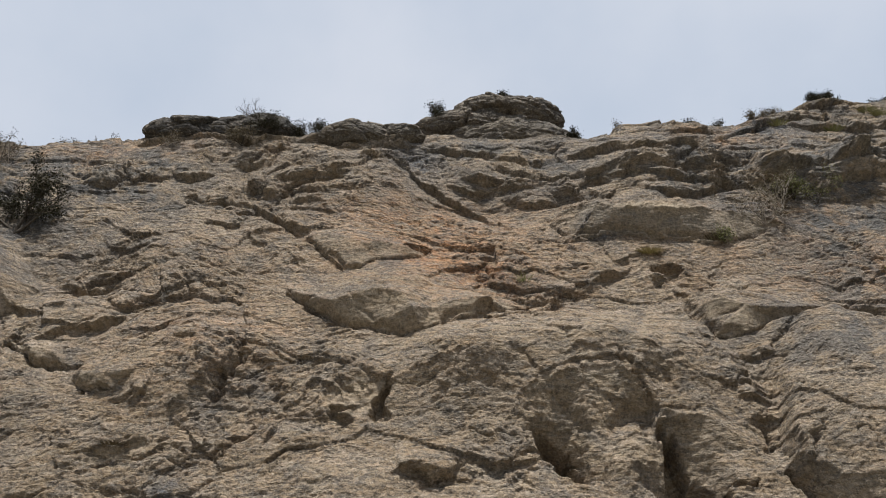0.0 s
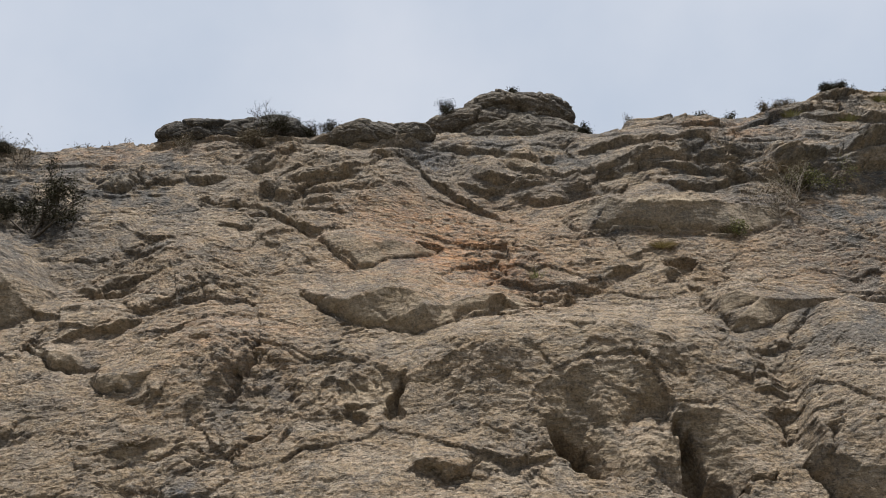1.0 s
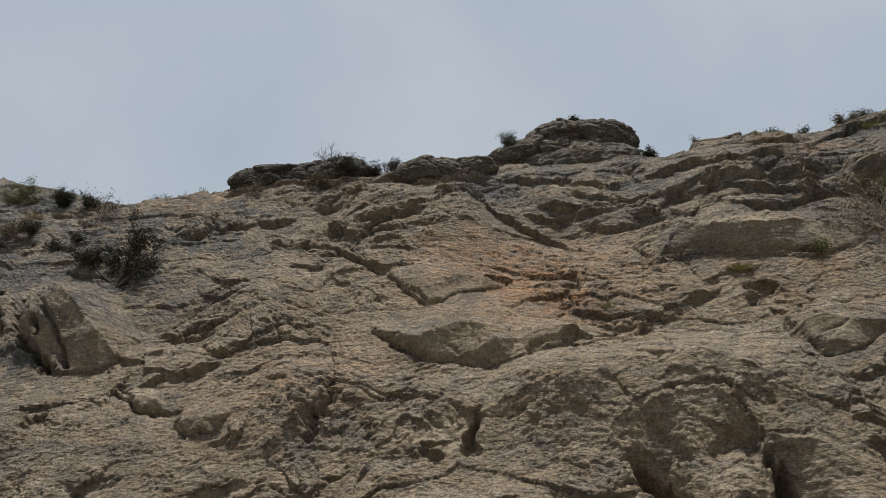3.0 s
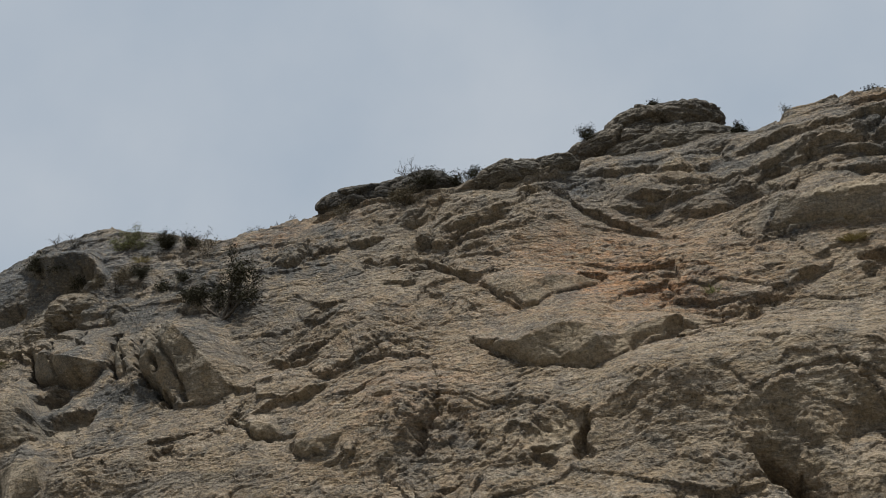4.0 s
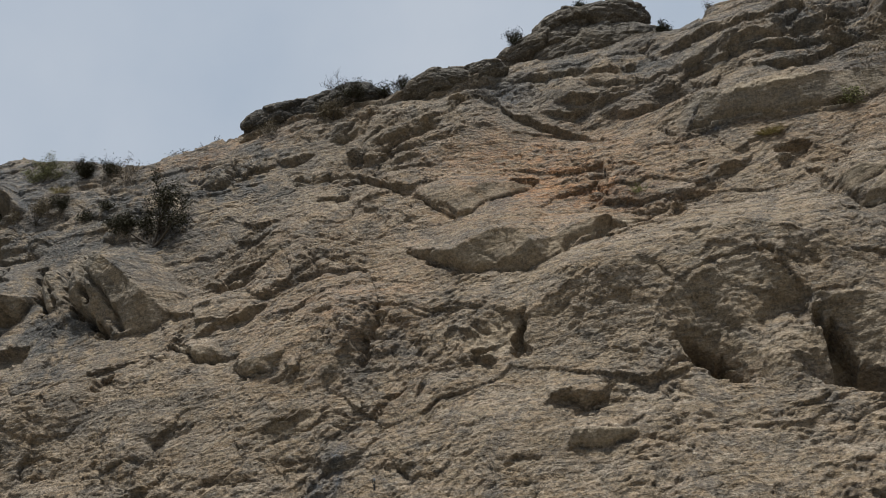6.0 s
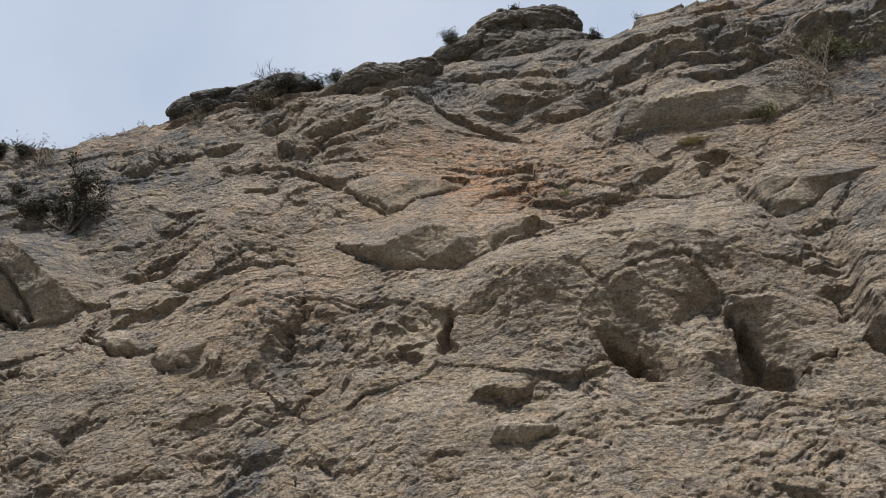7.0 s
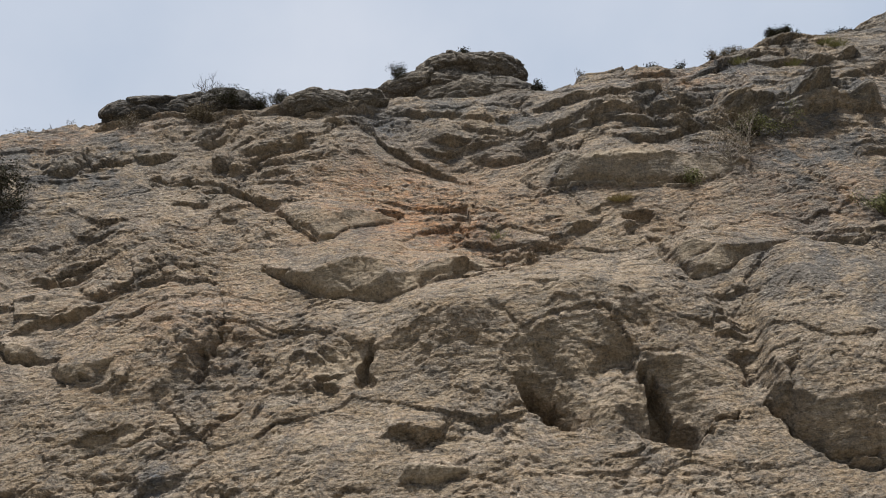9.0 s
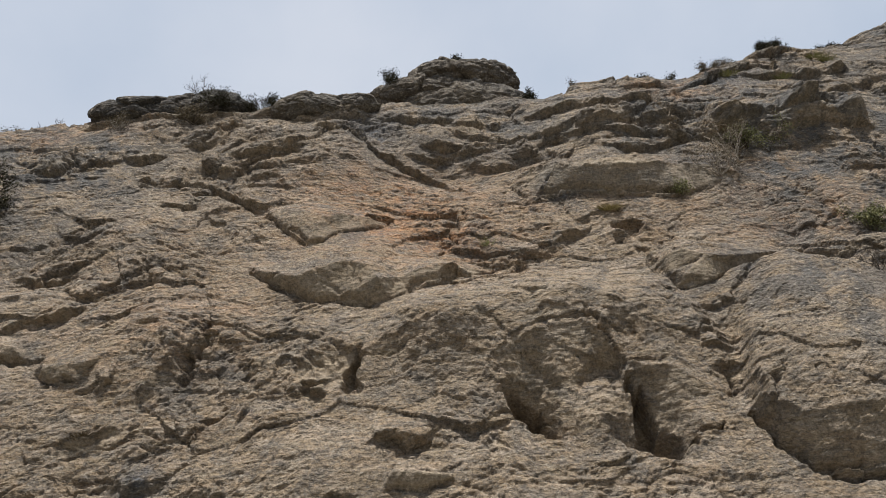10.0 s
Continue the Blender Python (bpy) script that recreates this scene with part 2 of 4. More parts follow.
        high, front, inside = np.zeros(u.shape), np.zeros(u.shape), np.zeros(u.shape)
        for face in faces:
            for p, q, r in zip([face[0]] * (len(face) - 2), face[1:], face[2:]):
                (a, b), (c, d), (e, f) = flat[p], flat[q], flat[r]
                area = (c - a) * (f - b) - (e - a) * (d - b)
                if abs(area) < 1e-6:
                    continue
                k = np.nonzero((u >= min(a, c, e)) & (u <= max(a, c, e)) & (v >= min(b, d, f)) & (v <= max(b, d, f)))[0]
                w1 = ((u[k] - a) * (f - b) - (e - a) * (v[k] - b)) / area
                w2 = ((c - a) * (v[k] - b) - (u[k] - a) * (d - b)) / area
                at = (w1 >= -1e-6) & (w2 >= -1e-6) & (w1 + w2 <= 1 + 1e-6)
                k, w1, w2 = k[at], w1[at], w2[at]
                high[k] = rise[p] + w1 * (rise[q] - rise[p]) + w2 * (rise[r] - rise[p])
                slope = ((c - a) * (rise[r] - rise[p]) - (e - a) * (rise[q] - rise[p])) / area
                front[k], inside[k] = min(max((slope - 0.12) / 0.3, 0), 1), 1
        self.H[i] += high
        self.fresh[i] = np.maximum(self.fresh[i], bare * front)
        self.rough[i] *= 1 - smooth * front - 0.15 * inside * (1 - front)

    def brow(self, lu, lv, soft=0.5, fall=1.6):
        """The top: past this line the wall rolls back out of sight."""
        d = self.v - np.interp(self.u, lu, lv) + 0.14 * layers(self.U * 0.8, self.V * 0.3, 4, 41)
        self.H -= fall * soft * np.logaddexp(0, d / soft - 1.2)

# ---- the wall ----
def spread(stops, counts):
    return np.concatenate([np.linspace(a, b, k, endpoint=False) for a, b, k in zip(stops, stops[1:], counts)] + [[stops[-1]]])


ACROSS = spread((-3.2, -1.75, -1.55, 1.0, 1.15, 3.0), (50, 30, 1560, 30, 50))
UP = spread((-1.2, 1.4, 8.0, 14.0, 22.5, 34.0), (30, 310, 225, 215, 30))
AA, VV = np.meshgrid(ACROSS, UP)
wall = Face(AA * (11 + 0.42 * VV), VV)
# large swellings and hollows of the wall
wall.bulge((-5.23, 7.19), 2.2, 1.6, 0.45, turn=-20)
wall.bulge((-6.26, 10.73), 3, 2.6, 0.4)
wall.bulge((-2.23, 13.38), 2.6, 1.8, 0.35)
wall.bulge((4.07, 7.22), 3.2, 1.2, 0.4, turn=-6)
wall.bulge((0.79, 7.03), 2.2, 1.2, 0.3)
wall.bulge((-1.60, 3.94), 3, 1, 0.25)
wall.bulge((-11.81, 9.78), 1.6, 1.2, 0.55)
wall.bulge((-15.21, 7.34), 1.2, 1.6, 0.5)
wall.bulge((-19.47, 15.08), 4.5, 1.6, 0.7)
wall.bulge((-12.37, 5.97), 2.4, 0.9, 0.45, turn=20)
wall.bulge((12.01, 14.09), 4, 2, 0.6)
wall.bulge((6.14, 14.83), 3, 1.6, 0.5)
wall.bulge((1.00, 12.85), 2.2, 1.4, -0.3)
wall.bulge((3.90, 13.41), 1.2, 1.6, -0.35)
# a buttress and the broad shoulder over the cave
wall.form([(-4.29, 8.16, 0.0), (-4.01, 7.63, 0.0), (-4.19, 7.02, 0.05), (-4.37, 6.48, 0.06), (-4.63, 5.81, 0.05), (-5.08, 5.48, 0.02), (-5.79, 5.43, 0.0), (-6.57, 6.62, 0.0), (-6.68, 8.13, 0.0), (-5.93, 9.43, 0.0)],
          [[(-4.29, 8.16, 0.0), (-4.35, 7.02, 0.2), (-4.63, 6.25, 0.22), (-5.07, 5.79, 0.13), (-5.79, 5.43, 0.0)],
           [(-4.35, 7.02, 0.2), (-5.27, 7.78, 0.13), (-5.93, 9.43, 0.0)]], crisp=.4, bare=.1, smooth=0.85)
wall.form([(-1.2, 5.54, 0.0), (-0.8, 5.61, 0.0), (0.26, 5.41, 0.0), (1.09, 5.36, 0.0), (1.52, 6.04, 0.04), (1.96, 6.37, 0.08), (2.62, 6.58, 0.1), (3.45, 6.68, 0.1), (4.15, 6.24, 0.06), (5.27, 6.12, 0.0), (5.39, 7.59, 0.0), (4.17, 8.64, 0.0), (2.89, 8.67, 0.0), (0.94, 8.29, 0.0), (-0.56, 7.72, 0.0), (-1.37, 6.89, 0.0)],
          [[(-1.2, 5.54, 0.0), (-0.9, 6.18, 0.16), (-0.11, 6.57, 0.22), (1.04, 6.81, 0.26), (2.06, 7.1, 0.28), (3.2, 7.24, 0.28), (4.29, 6.81, 0.2), (5.27, 6.12, 0.0)]], crisp=.3, bare=.15, smooth=0.85)
# the wedge-shaped block
wall.form([(-3.53, 8.92, 0.04), (-2.75, 8.34, 0.06), (-2.09, 7.85, 0.08), (-1.51, 7.8, 0.08), (-0.85, 7.55, 0.08), (-0.44, 7.66, 0.06), (-0.01, 7.84, 0.08), (0.48, 7.91, 0.12), (1.31, 8.26, 0.08), (1.81, 8.71, 0.0), (1.05, 9.55, 0.0), (0.02, 10.34, 0.0), (-1.07, 10.63, 0.0), (-2.39, 9.89, 0.0), (-3.11, 9.31, 0.0)],
          [[(-3.53, 8.92, 0.04), (-2.4, 8.29, 0.39), (-1.78, 8.4, 0.58), (-1.33, 8.53, 0.62), (-0.87, 8.3, 0.62), (-0.66, 7.9, 0.5), (-0.85, 7.55, 0.08)],
           [(-0.87, 8.3, 0.62), (-1.02, 9.32, 0.36), (-1.07, 10.63, 0.0)],
           [(-0.66, 7.9, 0.5), (-0.23, 8.11, 0.27), (0.2, 8.21, 0.35), (0.89, 8.39, 0.33), (1.31, 8.26, 0.08)],
           [(-0.23, 8.11, 0.27), (-0.28, 8.81, 0.23), (0.02, 10.34, 0.0)]], crisp=.93, bare=.7, smooth=0.85)
# the smaller block above it
wall.form([(-3.47, 11.52, 0.0), (-3.31, 10.97, 0.05), (-2.96, 10.44, 0.08), (-2.51, 9.95, 0.1), (-2.26, 9.75, 0.1), (-1.91, 9.83, 0.08), (-1.6, 10.18, 0.08), (-1.06, 10.23, 0.08), (-0.52, 10.45, 0.06), (-0.24, 10.89, 0.0), (-1.08, 11.69, 0.0), (-2.26, 12.06, 0.0), (-3.12, 11.97, 0.0)],
          [[(-3.31, 10.97, 0.05), (-2.91, 10.86, 0.22), (-2.39, 10.64, 0.38), (-1.94, 10.4, 0.38), (-1.45, 10.64, 0.36), (-0.91, 10.56, 0.3), (-0.52, 10.45, 0.06)],
           [(-1.94, 10.4, 0.38), (-1.6, 10.18, 0.08)]], crisp=.93, bare=.7, smooth=0.85)
# the long overhang
wall.form([(2.78, 12.25, 0.0), (2.79, 11.81, 0.08), (3.01, 11.38, 0.1), (3.28, 11.28, 0.05), (3.41, 11.19, 0.1), (4.08, 11.3, 0.1), (4.78, 11.18, 0.1), (5.46, 11.01, 0.1), (6.15, 10.91, 0.1), (6.76, 10.8, 0.1), (7.54, 11.12, 0.08), (8.54, 11.41, 0.04), (8.96, 11.96, 0.0), (8.96, 12.8, 0.0), (7.78, 13.52, 0.0), (6.27, 13.9, 0.0), (4.68, 14.07, 0.0), (3.42, 13.38, 0.0)],
          [[(2.79, 11.83, 0.07), (3.11, 12.05, 0.25), (3.41, 12.12, 0.36), (3.97, 12.03, 0.52), (4.29, 11.77, 0.53), (4.99, 11.67, 0.53), (5.83, 11.54, 0.52), (6.77, 11.67, 0.44), (7.86, 11.75, 0.3), (8.55, 11.42, 0.03)]], crisp=.93, bare=.6, smooth=0.85)
# the block beside the dome
wall.form([(5.68, 8.69, 0.0), (5.78, 8.22, 0.06), (5.85, 7.87, 0.08), (6.1, 7.7, 0.08), (6.42, 7.73, 0.08), (7.24, 8.21, 0.08), (7.94, 8.46, 0.06), (8.64, 8.8, 0.0), (8.37, 9.57, 0.0), (7.49, 9.82, 0.0), (6.7, 9.74, 0.0), (6.03, 9.37, 0.0)],
          [[(5.68, 8.69, 0.0), (5.81, 8.62, 0.25), (6.1, 8.62, 0.42), (6.44, 8.63, 0.45), (6.56, 8.32, 0.45), (7.21, 8.32, 0.4), (8.02, 8.58, 0.2), (8.64, 8.8, 0.0)]], crisp=.93, bare=.7, smooth=0.85)
# the slab above the dome
wall.form([(8.75, 8.87, 0.04), (9.21, 8.51, 0.06), (9.6, 8.25, 0.08), (9.92, 8.24, 0.08), (10.36, 8.63, 0.0), (10.66, 9.57, 0.0), (9.85, 9.49, 0.0), (9.12, 9.17, 0.0)],
          [[(8.75, 8.87, 0.04), (9.18, 8.55, 0.2), (9.7, 8.34, 0.28), (10.18, 8.57, 0.1), (10.36, 8.63, 0.0)]], crisp=.93, bare=.5, smooth=0.85)
# the dome
wall.form([(6.6, 7.74, 0.0), (7.3, 8.3, 0.0), (8.0, 8.56, 0.0), (8.85, 8.82, 0.0), (9.41, 8.6, 0.0), (9.91, 8.29, 0.0), (10.44, 7.84, 0.0), (11.04, 6.37, 0.0), (8.76, 2.89, 0.05), (7.77, 3.08, 0.05), (7.12, 3.1, 0.05), (6.73, 3.28, 0.05), (6.47, 3.51, 0.05), (6.32, 3.77, 0.03), (6.19, 4.25, 0.0), (6.14, 4.9, 0.0), (6.34, 5.57, 0.0), (6.65, 6.62, 0.0)],
          [[(6.6, 7.74, 0.0), (7.12, 8.01, 0.26), (7.58, 7.95, 0.55), (8.22, 7.97, 0.75), (8.74, 7.77, 0.75), (9.24, 7.51, 0.72), (9.93, 7.29, 0.52), (11.04, 6.37, 0.0)],
           [(6.32, 3.77, 0.03), (6.47, 3.9, 0.3), (6.8, 3.97, 0.58), (7.34, 3.98, 0.76), (7.98, 3.96, 0.82), (9.02, 3.76, 0.7)],
           [(6.58, 6.14, 0.33), (6.35, 5.09, 0.55), (6.26, 4.31, 0.55)],
           [(7.52, 5.98, 0.72), (7.93, 5.18, 0.9), (8.28, 4.56, 0.94)]], crisp=.6, bare=.25, smooth=0.85)
# the long cave: a brow over a deep hollow with a pillar in it
wall.form([(1.09, 5.36, 0.0), (1.44, 5.23, 0.0), (1.6, 5.18, -0.4), (1.86, 4.7, -0.9), (2.12, 4.43, -1.0), (2.39, 4.25, -0.9), (2.79, 4.2, -0.5), (3.19, 4.19, -0.4), (3.53, 3.97, -0.46), (3.89, 3.8, -0.9), (4.24, 3.68, -1.0), (4.6, 3.7, -0.9), (4.9, 4.06, -0.4), (5.21, 4.36, 0.0), (5.54, 4.95, 0.0), (5.61, 5.79, 0.0), (5.53, 6.89, 0.0), (4.51, 7.5, 0.0), (3.33, 7.7, 0.0), (2.06, 7.39, 0.0), (1.3, 6.46, 0.0)],
          [[(1.09, 5.36, 0.0), (1.48, 5.94, 0.1), (1.93, 6.24, 0.17), (2.57, 6.39, 0.24), (3.38, 6.46, 0.27), (3.68, 6.18, 0.26), (4.09, 5.68, 0.2), (4.32, 5.54, 0.17), (4.91, 5.46, 0.12), (5.54, 4.95, 0.0)],
           [(1.85, 5.62, -0.1), (2.28, 5.49, -0.3), (2.67, 5.27, -0.24), (2.89, 5.32, -0.16)],
           [(3.0, 5.18, -0.16), (3.54, 5.12, -0.1), (3.9, 5.03, -0.16)],
           [(3.53, 6.01, 0.05), (3.66, 5.68, -0.25), (3.93, 5.7, -0.25), (4.07, 5.74, 0.05)],
           [(4.29, 5.23, -0.2), (4.55, 4.95, -0.3), (4.88, 4.84, -0.2)],
           [(4.3, 4.54, -0.5), (4.78, 4.44, -0.42)]], crisp=.6, bare=.35, smooth=.5)
# niches and steps of the lower wall
wall.form([(-7.38, 6.47, 0.0), (-6.98, 6.15, 0.05), (-6.67, 6.01, 0.07), (-6.41, 6.01, 0.06), (-6.22, 6.24, 0.04), (-5.99, 6.5, 0.0), (-6.37, 6.87, 0.0), (-7.13, 7.0, 0.0), (-7.52, 6.86, 0.0)],
          [[(-7.38, 6.47, 0.0), (-7.13, 6.4, 0.18), (-6.61, 6.35, 0.24), (-6.18, 6.38, 0.14), (-5.99, 6.5, 0.0)]], crisp=.7, bare=.6, smooth=0.85)
wall.form([(-6.24, 5.84, 0.0), (-5.93, 5.82, 0.07), (-5.73, 6.01, 0.05), (-5.64, 6.34, 0.0), (-6.02, 6.43, 0.0)],
          [[(-6.24, 5.84, 0.0), (-5.83, 5.94, 0.16), (-5.68, 6.11, 0.1), (-5.64, 6.34, 0.0)]], crisp=.7, bare=.4, smooth=0.85)
wall.form([(-9.18, 7.59, 0.0), (-8.55, 7.12, 0.05), (-8.27, 6.86, 0.07), (-7.81, 6.76, 0.06), (-7.7, 7.01, 0.0), (-7.96, 7.42, 0.0), (-8.79, 7.83, 0.0)],
          [[(-9.18, 7.59, 0.0), (-8.46, 7.19, 0.15), (-7.83, 7.03, 0.18), (-7.7, 7.01, 0.0)]], crisp=.7, bare=.6, smooth=0.85)
wall.form([(-1.03, 4.2, 0.0), (-0.78, 4.32, 0.08), (-0.48, 4.31, 0.1), (-0.2, 4.16, 0.1), (0.12, 4.32, 0.08), (0.38, 4.6, 0.0), (0.32, 5.0, 0.0), (-0.29, 5.12, 0.0), (-0.91, 4.78, 0.0)],
          [[(-1.03, 4.2, 0.0), (-0.71, 4.33, 0.22), (-0.36, 4.31, 0.26), (0.04, 4.32, 0.2), (0.38, 4.6, 0.0)]], crisp=.7, bare=.3, smooth=0.85)
wall.form([(-0.61, 3.42, 0.0), (-0.4, 3.35, 0.06), (-0.04, 3.26, 0.06), (0.16, 3.31, 0.05), (0.57, 3.5, 0.0), (0.33, 3.82, 0.0), (-0.33, 3.98, 0.0)],
          [[(-0.61, 3.42, 0.0), (-0.46, 3.56, 0.2), (0.01, 3.49, 0.24), (0.57, 3.5, 0.0)]], crisp=.7, bare=.7, smooth=0.85)
wall.form([(-8.92, 8.85, 0.1), (-8.57, 7.96, 0.1), (-7.83, 7.8, 0.06), (-7.45, 7.99, 0.04), (-7.23, 8.35, 0.0), (-7.69, 9.03, 0.0), (-8.52, 9.29, 0.0)],
          [[(-8.71, 8.44, 0.22), (-8.13, 8.47, 0.22), (-7.55, 8.41, 0.14), (-7.23, 8.35, 0.0)]], crisp=.7, bare=.5, smooth=0.85)
# the broken pillars of the far shoulder
wall.form([(-12.31, 9.34, 0.08), (-11.74, 8.88, 0.1), (-11.06, 8.29, 0.1), (-10.48, 8.25, 0.1), (-9.86, 8.3, 0.1), (-9.57, 8.59, 0.05), (-9.34, 9.4, 0.0), (-10.52, 10.87, 0.0), (-12.0, 11.85, 0.0), (-13.25, 12.05, 0.0), (-13.11, 10.98, 0.05)],
          [[(-13.06, 10.93, 0.09), (-12.29, 10.44, 0.53), (-11.25, 10.04, 0.79), (-10.05, 9.02, 0.84), (-9.5, 8.54, 0.35), (-9.53, 8.55, 0.09)],
           [(-11.25, 10.04, 0.79), (-11.39, 9.57, 0.49), (-11.33, 8.95, 0.28), (-10.98, 8.2, 0.18)]], crisp=.9, bare=.5, smooth=0.85)
wall.form([(-13.3, 9.52, 0.08), (-12.84, 9.51, 0.08), (-12.48, 9.54, 0.08), (-12.92, 10.59, 0.05), (-13.54, 11.5, 0.0), (-14.56, 12.05, 0.0), (-14.35, 11.04, 0.04)],
          [[(-13.22, 9.45, 0.14), (-13.28, 10.42, 0.6), (-12.77, 10.39, 0.6), (-12.41, 9.47, 0.14)]], crisp=.9, bare=.5, smooth=0.85)
wall.form([(-17.25, 11.33, 0.05), (-16.42, 10.18, 0.08), (-15.1, 9.76, 0.1), (-14.31, 9.71, 0.1), (-14.01, 10.42, 0.05), (-14.61, 11.76, 0.0), (-16.35, 12.45, 0.0), (-17.61, 12.36, 0.0)],
          [[(-17.19, 11.28, 0.09), (-16.31, 10.68, 0.53), (-14.87, 10.11, 0.73), (-14.01, 10.09, 0.73), (-13.96, 10.37, 0.09)]], crisp=.9, bare=.5, smooth=0.85)
wall.form([(-15.4, 7.02, 0.08), (-14.73, 7.15, 0.1), (-14.34, 7.54, 0.1), (-15.86, 9.62, 0.05), (-16.73, 10.51, 0.0), (-17.96, 10.93, 0.0), (-18.57, 10.58, 0.0), (-17.74, 9.12, 0.1), (-16.47, 7.95, 0.1)],
          [[(-15.31, 6.96, 0.14), (-15.2, 7.99, 0.88), (-14.96, 8.6, 0.96), (-15.8, 9.57, 0.09)],
           [(-17.6, 9.03, 0.18), (-16.83, 9.25, 0.7), (-15.2, 7.99, 0.88)]], crisp=.9, bare=.3, smooth=0.85)
wall.form([(-13.52, 5.09, 0.1), (-14.7, 6.42, 0.08), (-15.04, 7.1, 0.0), (-14.49, 7.47, 0.0), (-13.32, 6.81, 0.0), (-12.85, 5.74, 0.1), (-12.54, 4.99, 0.1)],
          [[(-14.62, 6.37, 0.14), (-14.01, 6.43, 0.53), (-13.16, 6.33, 0.61), (-12.75, 5.67, 0.18)]], crisp=.9, bare=.5, smooth=0.85)
wall.form([(-20.09, 15.24, 0.06), (-18.33, 14.34, 0.08), (-16.61, 13.77, 0.08), (-16.07, 13.5, 0.06), (-16.12, 14.44, 0.0), (-17.75, 16.69, 0.0), (-20.52, 18.24, 0.0), (-21.92, 18.05, 0.0)],
          [[(-20.09, 15.24, 0.06), (-19.01, 15.12, 0.55), (-17.48, 14.69, 0.75), (-16.53, 14.52, 0.65), (-16.12, 14.44, 0.0)]], crisp=.6, bare=.2, smooth=0.85)
wall.ledge([(1.74, 8.98), (2.17, 8.78), (2.90, 8.99), (3.59, 9.65), (4.39, 9.98)], 0.14, 0.8, under=0.05)
wall.ledge([(4.18, 10.32), (4.76, 10.46), (5.48, 10.59)], 0.1, 0.5, under=0.05)
# clefts and dark seams beside the blocks
wall.crack([(-3.57, 8.93), (-2.77, 8.35), (-2.10, 7.87), (-1.52, 7.81), (-0.86, 7.56)], 0.05, 0.15)
wall.crack([(-0.01, 7.88), (0.48, 7.99), (1.31, 8.29)], 0.06, 0.12)
wall.hollow((0.93, 8.16), 0.35, 0.16, 0.21, turn=15)
wall.crack([(-3.32, 10.97), (-2.97, 10.46), (-2.53, 9.99), (-2.28, 9.81), (-1.92, 9.88)], 0.045, 0.10)
wall.crack([(-4.94, 12.60), (-4.27, 12.02), (-3.67, 11.23), (-3.28, 10.85)], 0.06, 0.08)
wall.hollow((-0.63, 10.70), 0.33, 0.13, 0.22)
wall.crack([(3.43, 11.28), (4.11, 11.39), (4.81, 11.24), (5.49, 11.07), (6.80, 10.87)], 0.06, 0.15)
wall.hollow((5.34, 9.94), 0.45, 0.2, 0.29, turn=12)
wall.crack([(5.48, 9.11), (5.59, 8.40), (5.84, 7.82), (6.19, 7.73)], 0.09, 0.15)
wall.crack([(7.28, 8.26), (7.97, 8.50), (8.60, 8.72)], 0.05, 0.10)
wall.crack([(8.75, 8.85), (9.23, 8.52), (9.64, 8.28), (10.01, 8.28)], 0.05, 0.12)
wall.crack([(5.78, 7.64), (6.08, 7.09), (6.33, 6.33), (6.15, 5.45), (5.94, 4.92)], 0.28, 0.17)
wall.ledge([(6.01, 7.04), (6.39, 6.94), (6.76, 6.97)], 0.1, 0.3, under=0.04, taper=0.2)
wall.ledge([(5.89, 6.56), (6.31, 6.57), (6.64, 6.43)], 0.1, 0.3, under=0.04, taper=0.2)
wall.ledge([(5.82, 6.22), (6.19, 6.12), (6.56, 6.18)], 0.1, 0.3, under=0.04, taper=0.2)
wall.ledge([(5.63, 5.86), (6.00, 5.93), (6.36, 5.84)], 0.1, 0.3, under=0.04, taper=0.2)
wall.ledge([(5.78, 5.60), (6.10, 5.60), (6.37, 5.50)], 0.1, 0.3, under=0.04, taper=0.2)
wall.crack([(6.02, 5.39), (6.07, 5.20), (5.96, 4.91)], 0.08, 0.15)
wall.crack([(6.10, 4.28), (6.33, 3.99), (6.49, 3.53), (6.74, 3.27), (7.14, 3.09), (7.79, 3.06)], 0.06, 0.23)
wall.crack([(6.52, 4.73), (6.31, 4.05)], 0.05, 0.12)
wall.crack([(7.58, 7.74), (7.11, 7.08), (6.75, 6.69)], 0.05, 0.05)
wall.crack([(7.57, 7.38), (7.18, 6.82)], 0.04, 0.04)
wall.hollow((5.25, 4.11), 0.24, 0.09, 0.21)
wall.crack([(3.52, 6.67), (3.84, 6.10), (4.07, 5.61)], 0.05, 0.11)
wall.crack([(-2.24, 8.69), (-1.90, 8.29), (-1.52, 7.97)], 0.03, 0.03)
wall.crack([(-1.50, 9.03), (-1.23, 8.50), (-1.04, 7.85)], 0.03, 0.04)
wall.crack([(2.15, 5.96), (2.40, 5.65), (2.68, 5.42)], 0.07, 0.09)
wall.hollow((4.15, 4.58), 0.2, 0.85, 0.63, turn=4, rim=0.35)
wall.hollow((2.13, 4.77), 0.72, 0.3, 0.7, turn=-50, rim=0.35)
wall.bulge((3.28, 4.45), 0.4, 0.7, 0.2)
wall.hollow((4.52, 4.06), 0.4, 0.42, 0.49, rim=0.4)
wall.crack([(4.09, 5.29), (4.16, 5.08)], 0.07, 0.10)
wall.crack([(-7.00, 6.15), (-6.70, 6.04), (-6.44, 6.03)], 0.05, 0.10)
wall.crack([(-6.23, 5.81), (-5.75, 6.02)], 0.05, 0.10)
wall.crack([(-9.16, 7.54), (-8.58, 7.11), (-8.31, 6.87), (-7.84, 6.76)], 0.05, 0.11)
wall.crack([(-7.31, 6.39), (-7.01, 6.15), (-6.45, 6.01)], 0.05, 0.10)
